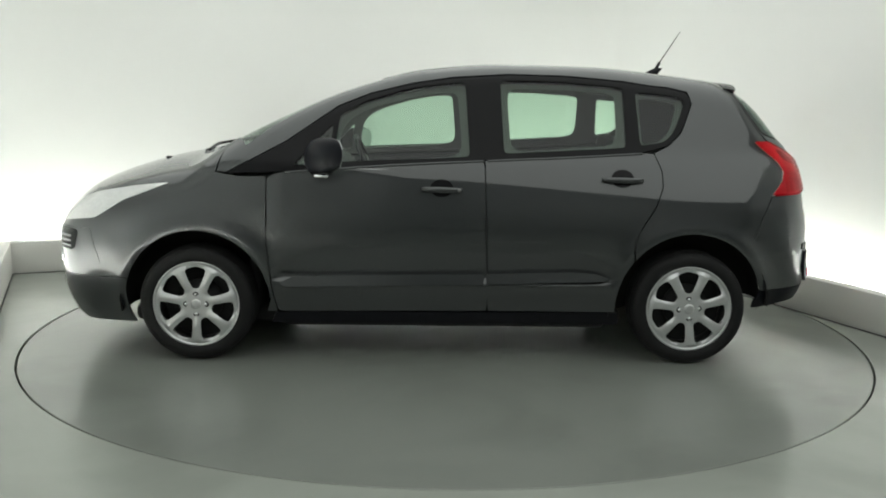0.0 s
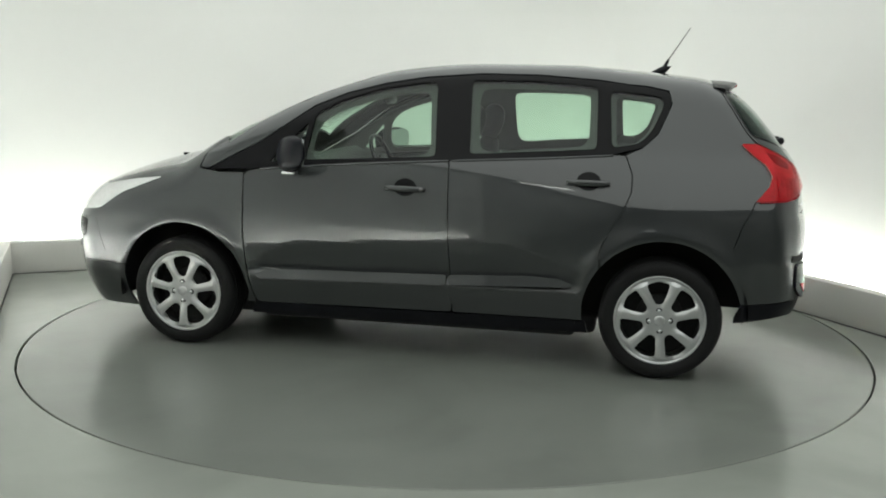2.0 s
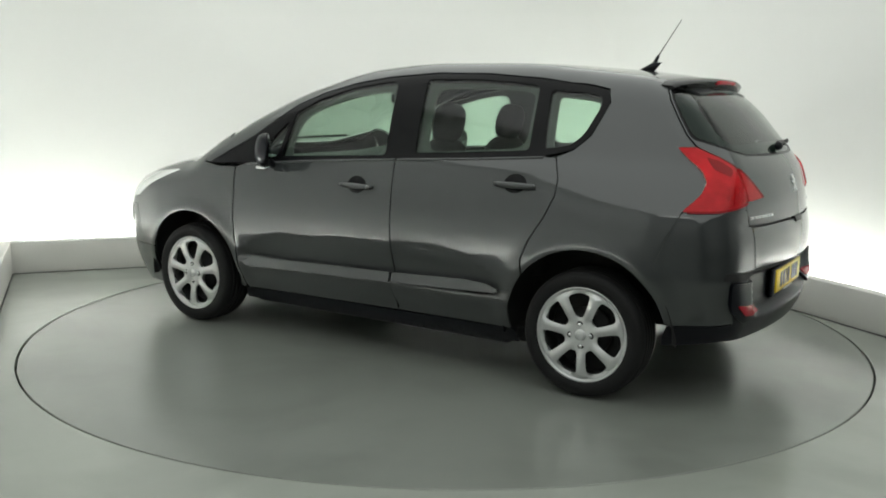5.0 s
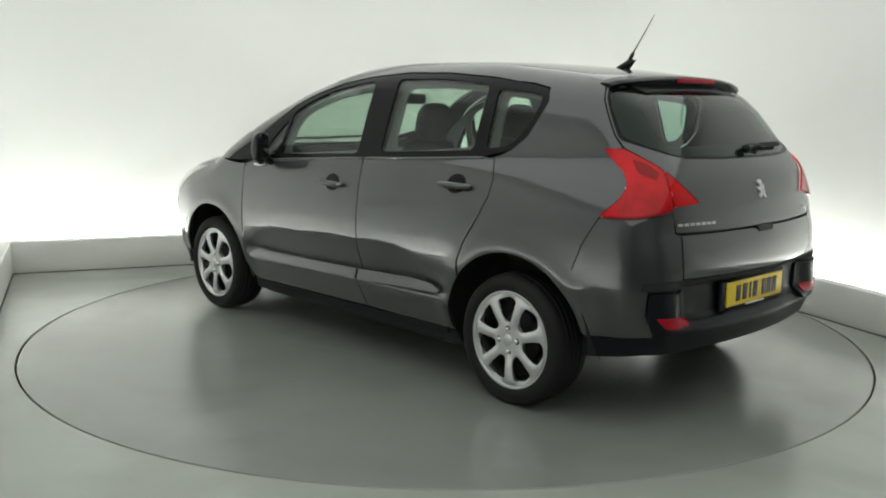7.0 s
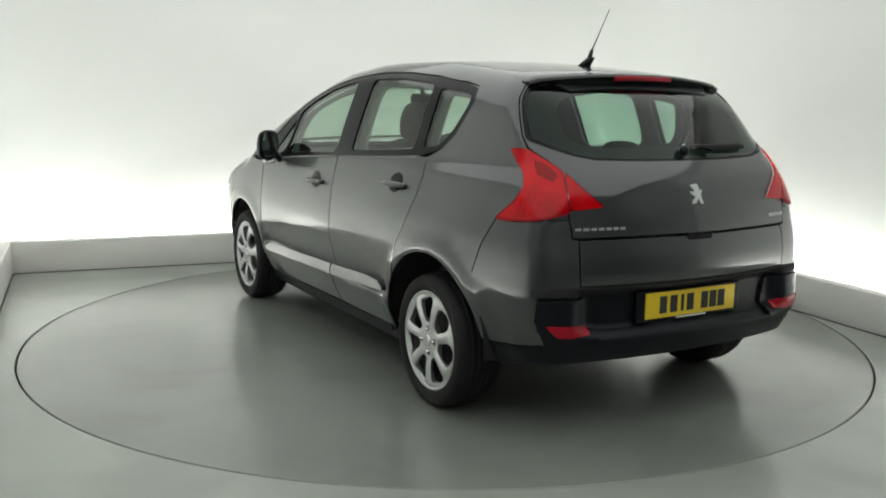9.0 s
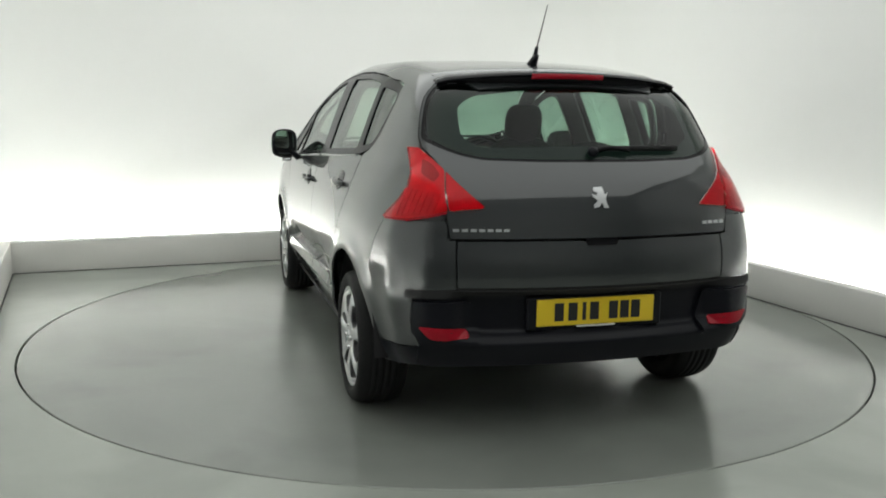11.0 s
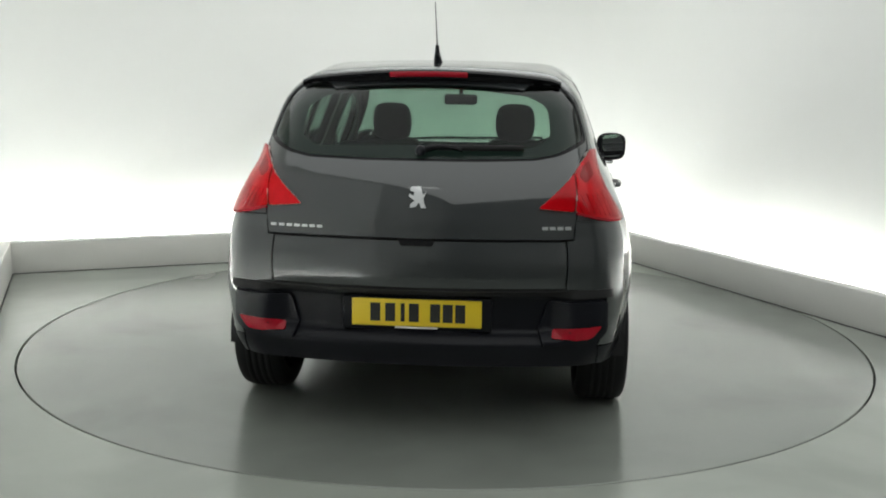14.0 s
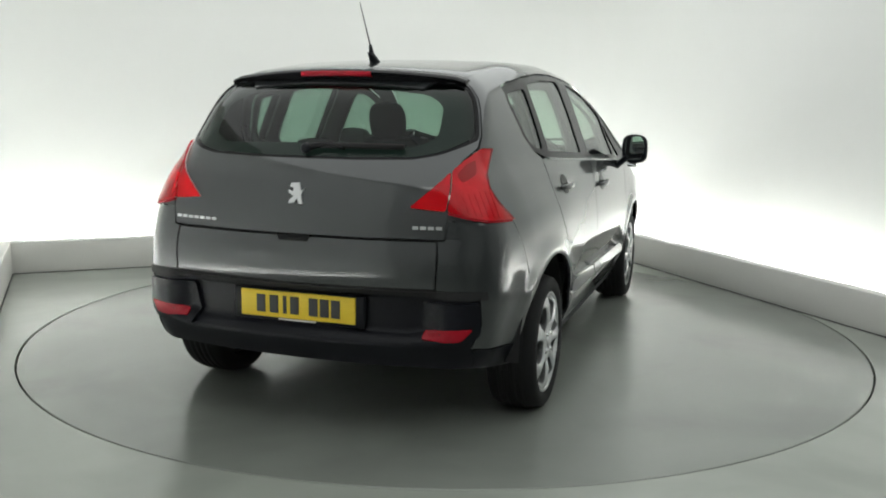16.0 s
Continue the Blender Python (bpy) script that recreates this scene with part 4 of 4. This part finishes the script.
    q = [Vector(v) for v in (p2 + normal(p2) * 0.012)]
    loft(bm, [[(v.x + 0.010 * math.cos(f), v.y, v.z + 0.012 * math.sin(f)) for f in np.linspace(0, 2 * math.pi, 9)[:-1]] for v in q])
    part("wiper_blade", bm, RUBBER, wiper)
    # plate in its recess: the characters are plain bars
    plate = part("number_plate", box(bmesh.new(), (-2.038, -0.26, 0.492), (-2.026, 0.26, 0.603), 0.004), YELLOW, car, "yellow number plate with dark bars")
    for k, y in enumerate((0.165, 0.105, 0.055, 0.01, -0.075, -0.125, -0.175)):
        w = 0.008 if k == 2 else 0.020
        part("plate_bar", box(bmesh.new(), (-2.0405, y - w, 0.512), (-2.0375, y + w, 0.586), 0.001), INK, plate, smooth=False)
    part("plate_surround", box(bmesh.new(), (-2.030, -0.30, 0.475), (-2.008, 0.30, 0.612), 0.01), PLASTIC, car)
    part("plate_maker_strip", box(bmesh.new(), (-2.0405, -0.085, 0.484), (-2.032, 0.085, 0.4905), 0.001), LEDGE, plate, "pale strip under the number plate")
    # handle of the tailgate
    sheet("tailgate_handle", rounded([(TAIL - 0.078, 0.850), (TAIL + 0.078, 0.850), (TAIL + 0.065, 0.822), (TAIL - 0.065, 0.822)], 0.006), TRIM_BLACK, car, lift=0.007, hem=0.02, label="black tailgate handle")
    # badge shape: a plain upright chrome figure
    def decal(name, outline, material, parent, label="", lift=0.006):
        return sheet(name, outline, material, parent, lift=lift, hem=0.006, step=0.012, label=label)
    fig = [(0.010, 0.042), (-0.030, 0.040), (-0.034, 0.026), (-0.014, 0.020), (-0.018, 0.006), (-0.036, 0.014), (-0.038, 0.004), (-0.012, -0.012), (-0.030, -0.026), (-0.032, -0.040),
           (-0.008, -0.036), (0.006, -0.018), (0.016, -0.040), (0.036, -0.040), (0.028, -0.022), (0.024, -0.004), (0.036, 0.020), (0.022, 0.010)]
    decal("badge", [(TAIL - y, 1.008 + z) for y, z in fig], SATIN, car, "plain chrome badge")
    for k in range(7):
        s = -2.022 - 0.030 * k
        decal("name_bar", [(s, 0.890), (s - 0.021, 0.890), (s - 0.021, 0.879), (s, 0.879)], SATIN, car, "small chrome bar on the tailgate" if k == 0 else "", 0.004)
    for k in range(4):
        s = 2 * TAIL + 2.040 + 0.027 * k
        decal("name_bar", [(s, 0.901), (s - 0.020, 0.901), (s - 0.020, 0.888), (s, 0.888)], SATIN, car, "", 0.004)
    # bonnet washers and wipers before the windscreen
    for x0, y0, x1, y1 in ((1.31, 0.50, 1.37, -0.05), (1.38, 0.02, 1.24, -0.55)):
        p = lid([(x0 + (x1 - x0) * k / 8, y0 + (y1 - y0) * k / 8) for k in range(9)])
        q = [Vector(v) for v in (p + normal(p) * 0.016)]
        bm = bmesh.new()
        for a, b in zip(q, q[1:]):
            rod(bm, a, b, 0.009, 0.009, 6)
        part("windscreen_wiper", bm, TRIM_BLACK, car, "black windscreen wiper")
    for y in (0.25, -0.25):
        z = float(lid([(1.62, y)])[0, 2])
        part("washer_jet", box(bmesh.new(), (1.60, y - 0.015, z - 0.004), (1.63, y + 0.015, z + 0.010), 0.004), PLASTIC, car)


def seat(x, y, back=1.20, wide=0.25, tall=0.195):
    """A seat with its cushion, backrest and headrest, facing forward."""
    lean = 14
    s = empty("seat", parent=car)
    soften(part("cushion", box(bmesh.new(), (x - 0.25, y - wide, 0.48), (x + 0.27, y + wide, 0.66), 0.06), FABRIC, s), 1)
    m = Matrix.Translation((x - 0.24, y, 0.60)) @ Matrix.Rotation(radians(-lean), 4, "Y")
    bm = bmesh.new()
    rings = []
    for z, w, t in ((0.0, wide, 0.075), (0.15, wide * 1.02, 0.085), (0.35, wide * 0.98, 0.08), (0.50, wide * 0.86, 0.065), (back - 0.60, wide * 0.62, 0.045)):
        rings.append([m @ Vector((t * cx, w * cy, z)) for cx, cy in ((-1, -0.75), (-0.6, -1), (0.6, -1), (1, -0.75), (0.8, 0), (1, 0.75), (0.6, 1), (-0.6, 1), (-1, 0.75), (-1, 0))])
    soften(part("backrest", loft(bm, rings), FABRIC, s), 1)
    top = back - 0.60
    bm = bmesh.new()
    rings = []
    for z, w, t in ((top - 0.03, 0.09, 0.05), (top + 0.1 * tall, 0.114, 0.07), (top + 0.5 * tall, 0.118, 0.078), (top + 0.82 * tall, 0.108, 0.065), (top + tall, 0.075, 0.03)):
        rings.append([m @ Vector((t * math.cos(a) + 0.01, w * math.copysign(abs(math.sin(a)) ** 0.7, math.sin(a)), z)) for a in np.linspace(0, 2 * math.pi, 17)[:-1]])
    h = soften(part("headrest", loft(bm, rings), FABRIC, s), 1)
    bm = bmesh.new()
    for dy in (-0.05, 0.05):
        rod(bm, m @ Vector((0, dy, top - 0.03)), m @ Vector((0, dy, top + 0.06)), 0.006)
    part("headrest_post", bm, STEEL, h)


def cabin():
    seat(0.17, 0.36), seat(0.17, -0.36)
    seat(-0.72, 0.40, 1.10, 0.24, 0.10), seat(-0.72, -0.40, 1.10, 0.24, 0.10), seat(-0.72, 0.0, 1.08, 0.16, 0.12)
    bm = bmesh.new()
    rings = []
    for y in np.linspace(-0.80, 0.80, 17):
        hump = 0.05 * math.exp(-((y + 0.37) / 0.2) ** 2)
        rings.append([(1.04, y, 0.55), (1.12, y, 1.00), (0.95, y, 1.04), (0.72, y, 1.035 + hump), (0.62, y, 0.99 + hump), (0.60, y, 0.85), (0.70, y, 0.60)])
    dash = part("dashboard", loft(bm, rings), DASH, car, "grey plastic dashboard")
    # steering wheel on the car's right
    m = Matrix.Translation((0.50, -0.36, 0.98)) @ Matrix.Rotation(radians(-66), 4, "Y")
    bm = bmesh.new()
    lathe(bm, [(0.185 + 0.015 * math.cos(a), 0.015 * math.sin(a)) for a in np.linspace(0, 2 * math.pi, 11)[:-1]], 40, m, closed=True)
    wheel_ring = part("steering_wheel", bm, PLASTIC, car, "black steering wheel")
    bm = bmesh.new()
    box(bm, (-0.06, -0.07, -0.03), (0.06, 0.07, 0.015), 0.02, m)
    box(bm, (-0.02, -0.175, -0.012), (0.02, 0.175, 0.004), 0.004, m)
    box(bm, (-0.175, -0.02, -0.012), (0.0, 0.02, 0.004), 0.004, m)
    part("steering_hub", bm, PLASTIC, wheel_ring)
    # inner mirror on the windscreen
    z = float(lid([(0.42, 0)])[0, 2])
    bm = box(bmesh.new(), (0.34, -0.107, z - 0.132), (0.375, 0.107, z - 0.066), 0.018)
    inner = part("inner_mirror", bm, PLASTIC, car, "black rear-view mirror")
    part("mirror_arm", rod(bmesh.new(), (0.37, 0, z - 0.09), (0.42, 0, z - 0.02), 0.014), PLASTIC, inner)
    part("parcel_shelf", box(bmesh.new(), (-1.78, -0.62, 1.05), (-1.05, 0.62, 1.07), 0.008), FABRIC, car, "dark parcel shelf")


mirrors()
handles()
belt_glint_beads()
rear_fittings()
cabin()


def motions():
    off = Vector((0.0202, -0.0488, 0))
    times = [0.5 * k for k in range(33)]
    walk(car, [(t, pose(0, 0, 0, 0, 0, turn_at(t)) @ Matrix.Translation(off)) for t in times])
    walk(turntable_disc, [(t, pose(0, 0, 0, 0, 0, turn_at(t))) for t in times])


motions()
